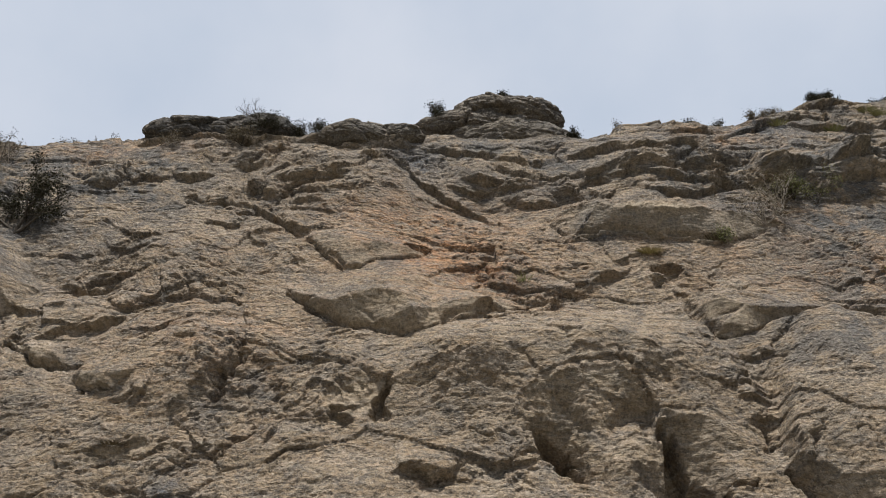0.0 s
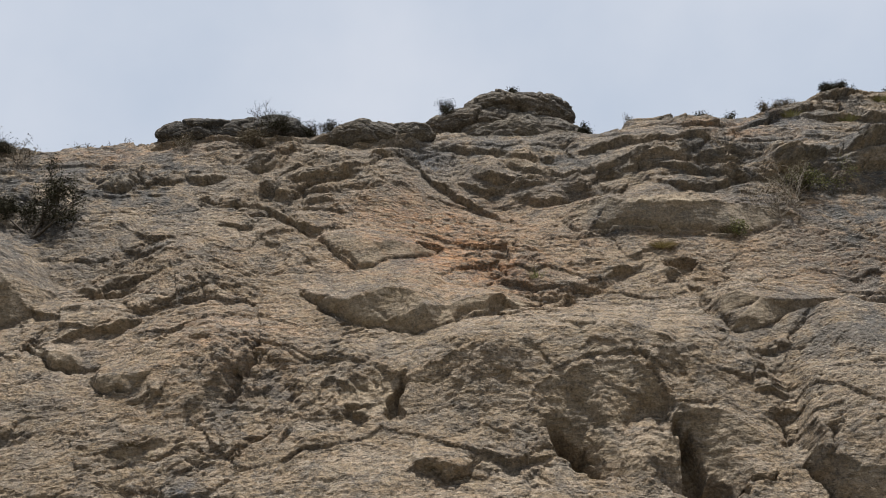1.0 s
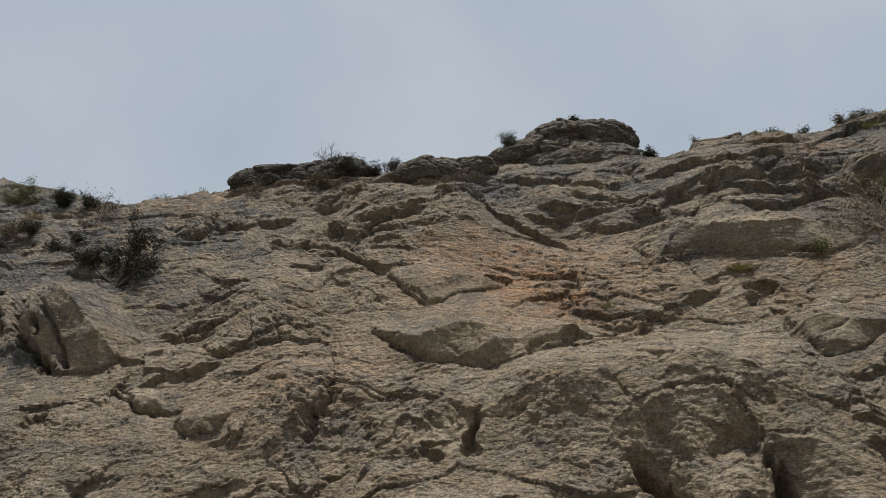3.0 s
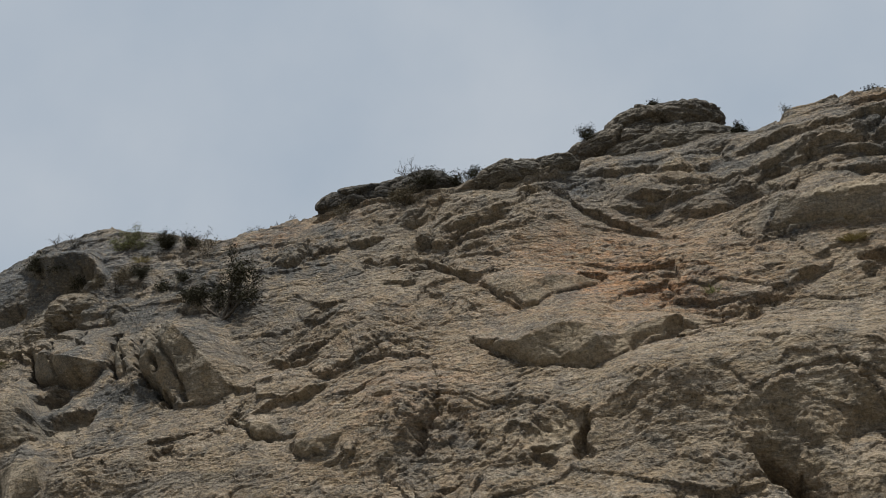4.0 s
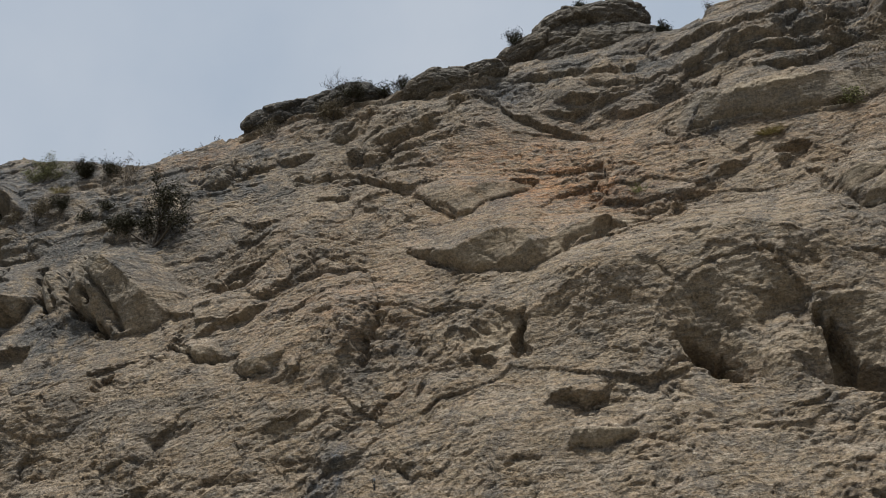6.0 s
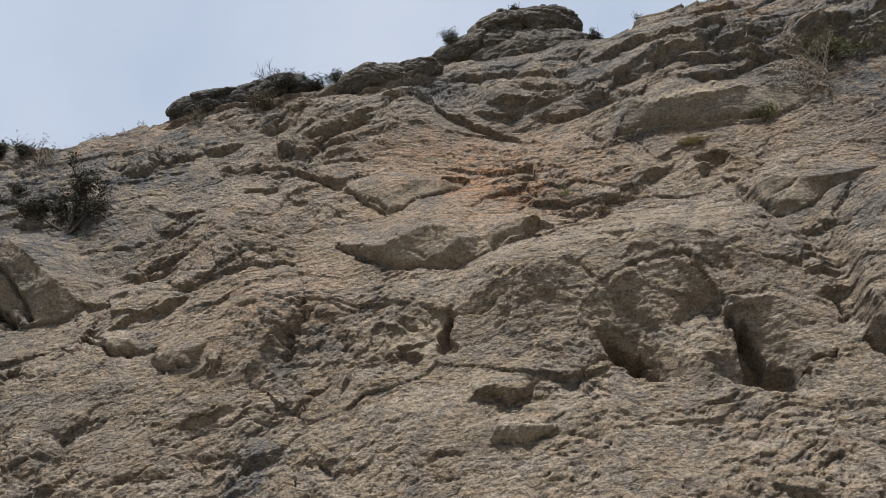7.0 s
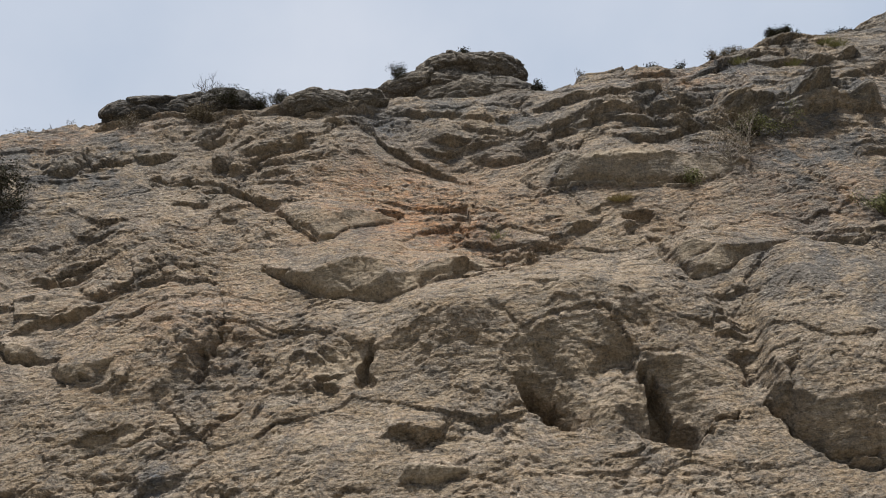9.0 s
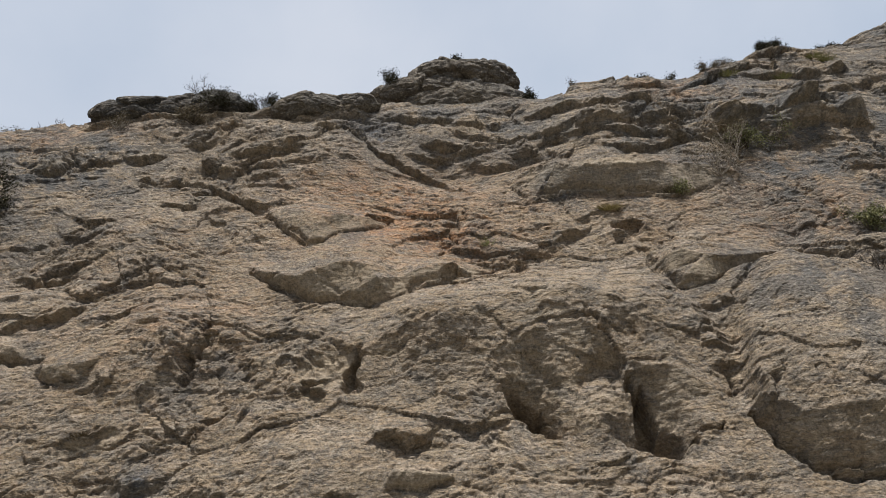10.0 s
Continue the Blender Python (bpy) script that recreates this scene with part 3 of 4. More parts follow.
wall.crack([(-0.75, 4.25), (-0.20, 4.18), (0.12, 4.34)], 0.07, 0.11)
wall.crack([(-0.62, 3.39), (-0.04, 3.27)], 0.03, 0.05)
wall.crack([(-1.11, 6.06), (-1.16, 5.50), (-1.28, 5.48)], 0.07, 0.17)
wall.crack([(-1.98, 6.20), (-1.81, 5.99)], 0.06, 0.10)
wall.crack([(-6.01, 4.48), (-5.46, 4.75), (-5.26, 4.84)], 0.07, 0.11)
wall.crack([(-7.37, 3.71), (-6.95, 3.72), (-6.55, 3.80)], 0.05, 0.10)
wall.crack([(-5.54, 3.99), (-5.00, 3.88), (-4.48, 3.84)], 0.04, 0.07)
wall.crack([(-4.36, 4.68), (-4.06, 4.87), (-3.90, 4.97)], 0.04, 0.05)
wall.crack([(-1.66, 3.32), (-1.23, 3.31)], 0.05, 0.07)
wall.crack([(0.65, 3.43), (0.99, 3.26), (1.60, 3.08)], 0.04, 0.05)
wall.crack([(-4.44, 6.69), (-4.35, 7.09), (-4.28, 7.17)], 0.06, 0.10)
wall.crack([(-4.81, 6.61), (-4.29, 6.49)], 0.05, 0.07)
wall.crack([(-5.51, 7.20), (-5.09, 7.09)], 0.05, 0.06)
wall.crack([(-6.12, 8.78), (-5.77, 8.66)], 0.05, 0.07)
wall.crack([(-7.14, 13.22), (-6.05, 12.97), (-5.60, 13.33)], 0.05, 0.07)
wall.crack([(-4.60, 13.23), (-3.51, 12.98)], 0.05, 0.08)
wall.crack([(1.84, 8.48), (2.35, 8.91), (2.96, 9.05)], 0.06, 0.11)
wall.crack([(-13.18, 10.98), (-12.41, 9.43), (-11.81, 8.91), (-11.13, 8.32)], 0.08, 0.50)
wall.crack([(-14.32, 11.32), (-13.88, 10.28), (-13.35, 9.52)], 0.08, 0.50)
wall.crack([(-12.59, 11.03), (-12.04, 10.32), (-11.73, 9.29)], 0.08, 0.50)
wall.crack([(-17.34, 11.40), (-16.50, 10.21), (-15.19, 9.79), (-14.39, 9.73)], 0.08, 0.50)
wall.crack([(-9.15, 7.67), (-8.68, 7.38), (-8.28, 6.88), (-7.35, 6.70)], 0.06, 0.11)
wall.crack([(-13.83, 11.20), (-12.96, 9.65)], 0.05, 0.30)
wall.crack([(-12.13, 11.03), (-11.70, 9.92), (-10.70, 8.46)], 0.06, 0.25)
wall.crack([(-15.55, 11.61), (-15.23, 10.69)], 0.06, 0.25)
wall.crack([(-16.29, 11.29), (-15.57, 10.04)], 0.05, 0.20)
wall.hollow((-15.22, 9.12), 0.55, 0.55, 0.49, rim=0.3)
wall.hollow((-14.07, 8.07), 0.8, 0.5, 0.42, turn=25, rim=0.4)
wall.hollow((-17.22, 8.61), 0.5, 0.8, 0.42, rim=0.4)
wall.hollow((-10.37, 6.58), 0.25, 0.25, 0.28)
# steps and niches below
wall.crack([(-4.08, 6.88), (-4.24, 6.53), (-4.30, 6.22), (-4.37, 5.98)], 0.08, 0.25)
wall.crack([(-3.49, 5.23), (-3.84, 4.94), (-4.08, 4.66)], 0.06, 0.15)
wall.hollow((-1.61, 5.93), 0.75, 0.4, 0.14, turn=15, rim=0.9)
wall.hollow((-1.19, 5.86), 0.13, 0.5, 0.3, turn=-25, rim=0.6)
wall.hollow((-1.95, 5.51), 0.3, 0.2, 0.2)
wall.ledge([(-5.43, 3.90), (-4.66, 3.80), (-4.20, 3.86)], 0.1, 0.5, under=0.05)
wall.ledge([(-3.86, 3.55), (-3.56, 3.44), (-3.16, 3.46)], 0.1, 0.5, under=0.05)
wall.hollow((-5.83, 4.78), 0.8, 0.16, 0.14, turn=20, rim=0.9)
# the large dome and the cleft beside it
wall.bulge((10.39, 8.10), 0.6, 0.5, 0.5)
wall.crack([(6.76, 7.14), (7.27, 7.69), (7.69, 8.30)], 0.07, 0.15)
# strata under the top
wall.ledge([(-0.73, 15.97), (0.78, 15.49), (1.95, 15.27), (3.07, 14.75)], 0.17, 0.7, under=0.05)
wall.ledge([(0.10, 13.76), (0.89, 13.62), (1.53, 13.74), (2.77, 13.48)], 0.17, 0.7, back=0.1, under=0.05)
wall.ledge([(-1.55, 14.83), (-0.62, 13.76), (0.09, 13.34), (1.02, 12.81), (1.80, 12.04)], 0.15, 0.8, back=0.1, under=0.05)
wall.ledge([(3.18, 13.51), (3.58, 13.48), (4.11, 13.92), (4.83, 13.67)], 0.2, 0.7, under=0.05)
wall.ledge([(1.41, 14.63), (2.52, 14.15), (3.49, 14.17), (5.19, 13.97), (6.60, 14.04)], 0.15, 0.7, under=0.05)
wall.ledge([(5.22, 13.27), (6.02, 12.76), (6.58, 12.87), (7.69, 13.30)], 0.2, 0.7, under=0.05)
wall.ledge([(4.42, 13.89), (6.53, 13.69), (7.88, 13.43), (9.11, 13.43), (10.88, 13.77), (12.29, 13.94)], 0.2, 0.9, back=0.1, under=0.05)
wall.ledge([(8.50, 13.55), (9.54, 13.34), (10.52, 13.19), (11.61, 13.29), (13.11, 13.18)], 0.16, 0.9, face=0.4, lean=0.6, under=0.05)
wall.ledge([(10.03, 16.22), (11.07, 15.21), (13.61, 16.19), (14.86, 16.13)], 0.2, 0.8, under=0.05)
wall.ledge([(6.61, 14.15), (7.58, 14.18), (8.13, 14.35), (8.71, 14.27)], 0.1, 0.5, under=0.05)
wall.hollow((7.87, 14.26), 0.22, 0.2, 0.4)
wall.ledge([(-3.35, 15.97), (-2.46, 15.65), (-1.63, 16.12), (-0.76, 15.95)], 0.11, 0.6, face=0.4, lean=0.6, under=0.05)
wall.ledge([(-9.53, 16.34), (-8.15, 16.42), (-6.38, 16.34), (-4.63, 16.35), (-3.51, 16.56)], 0.15, 0.9, under=0.05)
wall.ledge([(3.59, 15.02), (4.91, 15.16), (6.53, 15.09), (7.67, 14.98)], 0.22, 0.6, under=0.05)
wall.ledge([(4.87, 14.09), (5.96, 14.11), (7.24, 14.05), (8.16, 13.91)], 0.2, 0.5, under=0.05)
wall.ledge([(10.82, 17.35), (11.78, 17.05), (13.36, 17.35), (14.89, 17.48)], 0.25, 0.6, under=0.05)
wall.ledge([(9.87, 13.76), (10.86, 13.56), (12.41, 14.27)], 0.25, 0.6, under=0.05)
wall.ledge([(0.58, 14.09), (1.22, 13.93), (1.86, 14.09)], 0.25, 0.5, under=0.05)
wall.ledge([(1.81, 13.22), (2.40, 12.84), (3.14, 13.18)], 0.25, 0.5, under=0.05)
wall.ledge([(-2.40, 15.03), (-1.55, 14.74), (-0.88, 14.44)], 0.2, 0.5, under=0.05)
wall.bulge((3.58, 13.73), 0.7, 0.5, 0.3)
wall.bulge((2.28, 13.51), 0.6, 0.5, 0.3)
wall.bulge((1.08, 14.61), 0.8, 0.5, 0.3)
wall.bulge((5.47, 13.97), 1, 0.6, 0.2)
wall.bulge((10.22, 13.43), 1.3, 0.6, 0.4)
wall.bulge((7.56, 14.81), 1.5, 0.7, 0.35)
# steps on the shoulder
wall.ledge([(-7.17, 13.17), (-6.38, 12.85), (-5.59, 13.04), (-4.64, 12.94), (-3.82, 12.60), (-3.23, 12.72)], 0.13, 0.8, back=0.06, under=0.05)
wall.ledge([(-4.71, 13.89), (-4.16, 13.70), (-3.38, 13.80), (-2.59, 13.88)], 0.15, 0.7, under=0.05)
wall.ledge([(-4.98, 12.41), (-4.11, 11.71), (-3.44, 11.08)], 0.11, 0.7, under=0.05)
wall.ledge([(-4.98, 11.17), (-4.48, 10.75), (-3.92, 10.66)], 0.09, 0.6, under=0.05)
wall.ledge([(-6.13, 11.77), (-5.46, 11.43), (-4.94, 11.59)], 0.07, 0.5, under=0.05)
wall.ledge([(-10.32, 14.00), (-9.51, 13.77), (-9.13, 14.05), (-8.69, 14.38)], 0.11, 0.6, face=0.3, lean=0.5, under=0.05)
wall.ledge([(-7.89, 14.43), (-7.07, 14.15), (-6.50, 14.42)], 0.15, 0.5, under=0.05)
wall.ledge([(-5.98, 14.67), (-5.33, 14.66), (-4.71, 14.91)], 0.15, 0.5, under=0.05)
wall.ledge([(-5.91, 8.26), (-5.47, 8.05), (-5.31, 8.32)], 0.07, 0.5, under=0.05)
wall.ledge([(-8.95, 9.45), (-8.04, 9.19), (-7.58, 9.40)], 0.1, 0.6, under=0.05)
wall.ledge([(-8.53, 7.53), (-7.95, 7.73), (-7.26, 7.85), (-6.60, 8.09)], 0.15, 1, under=0.05)
wall.ledge([(2.12, 7.54), (2.43, 7.22), (2.80, 7.36)], 0.11, 0.5, under=0.05)
wall.ledge([(6.01, 5.93), (6.14, 5.58), (6.30, 5.37)], 0.1, 0.4, under=0.05)
# the pillars and flakes of the far shoulder
wall.ledge([(-18.22, 12.63), (-16.76, 12.42), (-15.56, 12.00), (-14.56, 12.27)], 0.13, 0.6, face=0.4, back=0.1, lean=0.6, under=0.05)
wall.ledge([(-18.62, 12.21), (-17.26, 12.16), (-14.87, 10.89)], 0.1, 0.5, under=0.05)
wall.hollow((-17.36, 14.44), 0.9, 0.6, 1.04, rim=0.5)
wall.hollow((-19.61, 13.44), 0.6, 0.4, 0.624, rim=0.6)
wall.ledge([(-9.81, 8.72), (-9.03, 8.52), (-8.04, 8.42)], 0.1, 0.6, under=0.05)
wall.ledge([(-7.25, 13.37), (-6.08, 12.94), (-5.02, 12.40), (-3.85, 11.50), (-3.26, 11.16)], 0.11, 0.8, under=0.05)
# the top edge
wall.brow([-27.9, -25.1, -24.0, -23.2, -22.6, -21.6, -20.3, -18.5, -16.3, -13.8, -12.4, -10.8, -10.0, -8.2, -6.4, -5.0, -4.0, -3.3, -2.3, -1.1, -0.7, 0.3, 1.7, 3.6, 4.6, 5.2, 5.9, 6.9, 8.0, 8.8, 9.4, 10.2, 11.4, 12.6, 13.8, 15.3, 16.5, 18.1, 20.1, 22.5],
          [4.0, 8.0, 12.5, 16.0, 17.5, 18.0, 18.1, 18.3, 17.6, 16.6, 16.8, 16.9, 16.9, 16.6, 16.5, 16.6, 16.9, 17.5, 17.7, 17.4, 17.3, 16.9, 16.6, 16.7, 16.3, 16.7, 17.7, 17.8, 17.9, 17.7, 17.4, 17.5, 18.1, 18.9, 19.5, 19.5, 19.9, 20.8, 21.7, 22.5], 0.3, 1.7)

# weathering over all of it: broad waves, tilted beds, scallops and grit
U, V, H = wall.U, wall.V, wall.H


def zone(at, ru, rv, turn=0.0):
    c, s = math.cos(radians(turn)), math.sin(radians(turn))
    x, y = U - at[0], V - at[1]
    return np.exp(-((x * c + y * s) / ru) ** 2 - ((y * c - x * s) / rv) ** 2)


wave = layers(U * 0.5, V * 0.5, 3, 70)


def flakes(x, y, f, salt):
    """Overlapping beds, f to the metre along y: each steps out at its lower edge, falls back above and runs out sideways."""
    s = y * f + 0.75 * layers(x * f * 0.4, y * f * 0.6, 3, salt, 0.6)
    k = np.floor(s)
    q = s - k
    run = np.clip(0.15 + 1.0 * layers(x * f * 0.33 + 7.31 * k, 3.7 * k + 0.5, 2, salt + 50), 0.0, 1.2)
    return run * (1 - q) * ease(q, 0.0, 0.16)


wall.rough *= 1 - 0.5 * zone((8.2, 6.0), 2.2, 2.6, 20) - 0.35 * zone((-1.5, 13.0), 2.5, 1.6) - 0.4 * zone((2.5, 7.6), 3.0, 0.9) - 0.3 * zone((-3.0, 10.6), 1.2, 0.8) - 0.45 * zone((1.0, 6.7), 2.4, 1.2) - 0.6 * zone((-19.5, 15.0), 4.0, 2.2) - 0.45 * zone((-14.0, 9.0), 3.5, 2.2)
H += 0.22 * layers(U * 0.16, V * 0.2, 4, 71)
bed = V - U * 0.12 + 0.25 * wave
patch = 0.2 + 1.05 * ease(layers(U * 0.32, V * 0.4, 4, 109), -0.45, 0.5)
falling = ease(V + 0.5 * wave, 7.6, 9.0) * (1 - ease(U, -1.5, 1.5)) * (1 - ease(V, 13.0, 15.0))
rising = (1 - ease(V + 0.8 * wave, 6.4, 8.0)) * (1 - ease(U + wave, -2.5, 1.0))
steep = zone((8.4, 6.0), 2.2, 2.8)
level = np.clip(1 - falling - rising - steep, 0, 1)
for slope, share, salt in ((-0.5, falling, 200), (0.42, rising, 300), (0.8, steep, 400), (0.1, level, 500)):
    at = np.nonzero(share > 0.02)
    run = V[at] - slope * U[at] + 0.2 * wave[at]
    along = U[at] + 0.3 * run
    part_of = share[at] * wall.rough[at] * (0.4 + 0.6 * patch[at]) * (1 + 0.35 * ease(V[at], 11.5, 14.5))
    for f, deep in ((1.2, 0.07), (2.9, 0.062), (6.2, 0.036), (12.0, 0.020)):
        H[at] += part_of * (0.25 + 1.1 * ease(layers(along * f * 0.12, run * f * 0.12, 2, salt + int(f)), -0.4, 0.5)) * deep * flakes(along, run, f, salt + int(f * 3))
    H[at] += share[at] * (0.3 + 0.7 * wall.rough[at]) * 0.016 * layers(along * 2.6, run * 6.0 + wave[at], 4, salt + 90, 0.75, True)
for size, deep, seam, salt in ((0.3, 0.17, 0.02, 100), (0.8, 0.10, 0.03, 101), (2.2, 0.034, 0.022, 102), (5.5, 0.015, 0.010, 103)):
    bend = 0.35 * layers(U * size * 0.8, V * size * 0.8, 3, salt + 7)
    tilt, gap = chunks(U * size * 0.75 + bend, bed * size * 1.5 - bend, salt)
    amount = wall.rough * patch * (1 + 0.4 * ease(V, 11.5, 14.5))
    H += amount * (deep * tilt - seam * np.exp(-((gap / 0.10) ** 2)))
# beds that overhang one another below the top
bench = V * 1.15 - U * 0.05 + 0.35 * layers(U * 0.22, V * 0.3, 3, 91)
bench = bench - np.floor(bench)
lift = ease(V, 11.2, 13.0) * np.clip(0.55 + 0.8 * layers(U * 0.4, V * 0.9, 3, 92), 0.0, 1.2)
H += wall.rough * 0.075 * lift * (1 - bench) * ease(bench, 0.0, 0.07)
H -= wall.rough * 0.05 * patch * ease(layers(U * 1.9 + wave, bed * 3.4, 4, 77, 0.62), 0.52, 0.8)
H += 0.008 * layers(U * 11, bed * 15, 2, 75, 0.8)


def sheet(name, mat, X, Y, Z, fields=()):
    """A grid of points as one smooth mesh, with float fields for its material."""
    rows, cols = X.shape
    k = np.arange(rows * cols).reshape(rows, cols)
    quads = np.stack((k[:-1, :-1], k[:-1, 1:], k[1:, 1:], k[1:, :-1]), -1).reshape(-1, 4)
    me = bpy.data.meshes.new(name)
    me.vertices.add(rows * cols)
    me.vertices.foreach_set("co", np.stack((X, Y, Z), -1).astype(np.float32).ravel())
    me.loops.add(quads.size)
    me.loops.foreach_set("vertex_index", quads.ravel().astype(np.int32))
    me.polygons.add(len(quads))
    me.polygons.foreach_set("loop_start", np.arange(0, quads.size, 4, dtype=np.int32))
    me.polygons.foreach_set("use_smooth", np.ones(len(quads), dtype=bool))
    me.update(calc_edges=True)
    for field, values in fields:
        me.attributes.new(field, "FLOAT", "POINT").data.foreach_set("value", np.clip(values, 0, 1).astype(np.float32).ravel())
    me.materials.append(mat)
    return new(name, me)


wall.fresh = np.maximum(wall.fresh, 1.1 * zone((5.3, 11.7), 1.2, 0.22, -8))
stain = 0.22 * zone((1.5, 11.2), 4.0, 1.8) + 0.1 * zone((-6, 9), 5, 3) + 0.95 * zone((0.4, 9.9), 1.6, 1.3) + 0.6 * zone((-0.8, 11.6), 2.2, 1.6) + 0.2 * zone((-4.6, 7.2), 1.6, 1.6) + 0.5 * zone((-10, 16.0), 3, 1.0) + 0.6 * zone((8.5, 16.5), 2.0, 1.0) + 0.5 * zone((9.5, 10.5), 3.0, 1.8)
stain = stain * (0.75 + 0.5 * layers(U * 0.6, V * 0.6, 4, 81)) + 0.10
crust_and_shade = ease(V + 1.6 * layers(U * 0.25, V * 0.25, 4, 82), 11.2, 14.5) * 0.62 + 0.42 * ease(layers(U * 0.3, V * 0.22, 5, 83), 0.05, 0.75)
# grey crusts; the zones over the far pillars also paint in overhang shade
crust_and_shade = crust_and_shade * (1 - 0.8 * wall.fresh) * (1 - 0.8 * zone((1.0, 6.6), 3.5, 1.6)) * (1 - 0.6 * zone((-4.0, 14.5), 4.0, 2.0)) + 1.1 * zone((-20, 15), 5.0, 3.0) + 0.8 * zone((-15.5, 8), 2.6, 2.2) + 0.8 * zone((-13, 13.5), 4.0, 1.5) + 0.7 * zone((9.5, 13.0), 3.5, 1.3) + 0.5 * zone((7.0, 2.2), 1.2, 0.6) + 0.2 * zone((9.0, 7.0), 2.0, 2.2) + 0.8 * zone((12.0, 10.0), 4.5, 6.0) + 0.7 * zone((-9.5, 11.5), 3.5, 2.5) + 0.9 * zone((-14.5, 9.0), 3.5, 2.2)
# blue-grey rock patches; thin bands low on the long overhang are painted shade
slate_and_shade = 1.5 * zone((-19.5, 15.8), 4.0, 2.2) + 2.6 * zone((-5.0, 3.3), 0.24, 0.85, -25) + 1.1 * zone((-0.9, 15.0), 1.0, 1.2, 20) + 0.8 * zone((10.5, 16.6), 0.8, 1.2) + 1.0 * zone((3.9, 11.6), 0.6, 0.6) + 0.6 * zone((6.0, 11.2), 1.5, 0.2, -5) + 0.8 * zone((7.7, 12.0), 0.9, 0.6) + 1.2 * zone((4.3, 11.5), 0.8, 0.22) + 0.9 * zone((6.2, 11.35), 0.9, 0.16) + 0.6 * zone((6.0, 15.8), 2.2, 0.7) + 0.5 * zone((2.8, 13.6), 0.9, 0.6)
cliff = sheet("cliff", ROCK, U, FOOT + V * math.cos(SLOPE) + H * OUT[1], V * math.sin(SLOPE) + H * OUT[2], (("stain", stain), ("crust_and_shade", crust_and_shade), ("slate_and_shade", slate_and_shade), ("fresh", wall.fresh)))
tagged(cliff, "weathered tan limestone cliff with grey crusts and ochre stains", "cliff", kind="structure")

# the ground under it, out of sight, to the horizon
gx, gy = np.meshgrid(spread((-900, -60, 60, 900), (14, 60, 14)), spread((-900, -60, 40, 900), (14, 50, 14)))
ground = sheet("ground", SOIL, gx, gy, 0.12 * layers(gx * 0.2, gy * 0.2, 3, 90))
tagged(ground, "dry stony soil at the foot of the cliff", "ground", kind="structure")


# ---- rocks, plants and gear on the wall ----
def on_wall(u, v, out=0.0):
    """The place on the wall's surface at u, v, with out metres to spare."""
    r = int(np.argmin(np.abs(UP - v)))
    c = int(np.argmin(np.abs(ACROSS - u / (11 + 0.42 * UP[r]))))
    h = H[r, c] + out
    return Vector((U[r, c], FOOT + V[r, c] * math.cos(SLOPE) + h * OUT[1], V[r, c] * math.sin(SLOPE) + h * OUT[2]))


def mesh_of(name, points, faces, mat, smooth=False):
    me = bpy.data.meshes.new(name)
    me.from_pydata(points, [], faces)
    me.materials.append(mat)
    if smooth:
        me.polygons.foreach_set("use_smooth", np.ones(len(me.polygons), dtype=bool))
    me.update()
    return me


def part(name, me, parent, label=""):
    ob = new(name, me)
    ob.parent = parent
    if label:
        tagged(ob, label)
    return ob


def rock(name, at, size, turn=0.0, salt=1, square=2.6, rough=1.0, mat=None, parent=None, under=0.0):
    """A broken, rounded mass of rock with faces, beds and cracks."""
    a, b = np.meshgrid(np.linspace(0, 2 * np.pi, 221), np.linspace(-np.pi / 2, np.pi / 2, 120))
    x, y, z = np.cos(a) * np.cos(b), np.sin(a) * np.cos(b), np.sin(b)
    k = (np.abs(x) ** square + np.abs(y) ** square + np.abs(z) ** square) ** (-1 / square)
    X, Y, Z = x * k * size[0], y * k * size[1], z * k * size[2]
    X, Y = X * (1 - under * ease(-z, 0.0, 0.9)), Y * (1 - under * ease(-z, 0.0, 0.9))
    bent = 0.3 * (grain(X * 0.8, Z * 0.9, salt + 3) + grain(Y * 0.8, Z * 0.9, salt + 4))
    push = 0.0
    for scale, deep, seam in ((0.8, 0.22, 0.06), (2.1, 0.10, 0.045), (5.0, 0.035, 0.02)):
        l1, g1 = chunks(X * scale + bent, Z * scale * 1.15 + 0.6 * bent, salt + int(scale * 10))
        l2, g2 = chunks(Y * scale + bent, Z * scale * 1.15 + 7, salt + int(scale * 10) + 1)
        w = np.abs(y) / (np.abs(x) + np.abs(y) + 1e-6)
        push = push + deep * (w * l1 + (1 - w) * l2) - seam * np.exp(-((np.where(w > 0.5, g1, g2) / 0.1) ** 2))
    push = push + 0.02 * (layers(X * 4, Z * 5 + X, 3, salt + 8, 0.55, True) + layers(Y * 4, Z * 5 + Y, 3, salt + 9, 0.55, True))
    push = rough * push * np.cos(b) ** 0.3
    X, Y, Z = X + push * x, Y + push * y, Z + 0.7 * push * z
    c, s = math.cos(radians(turn)), math.sin(radians(turn))
    ob = sheet(name, mat or ROCK_SHADED, X * c - Y * s, X * s + Y * c, Z)
    ob.location = at
    ob.parent = parent
    return ob


def anchor(name, at):
    ob = new(name)
    ob.location, ob.empty_display_size = at, 0.1
    return ob


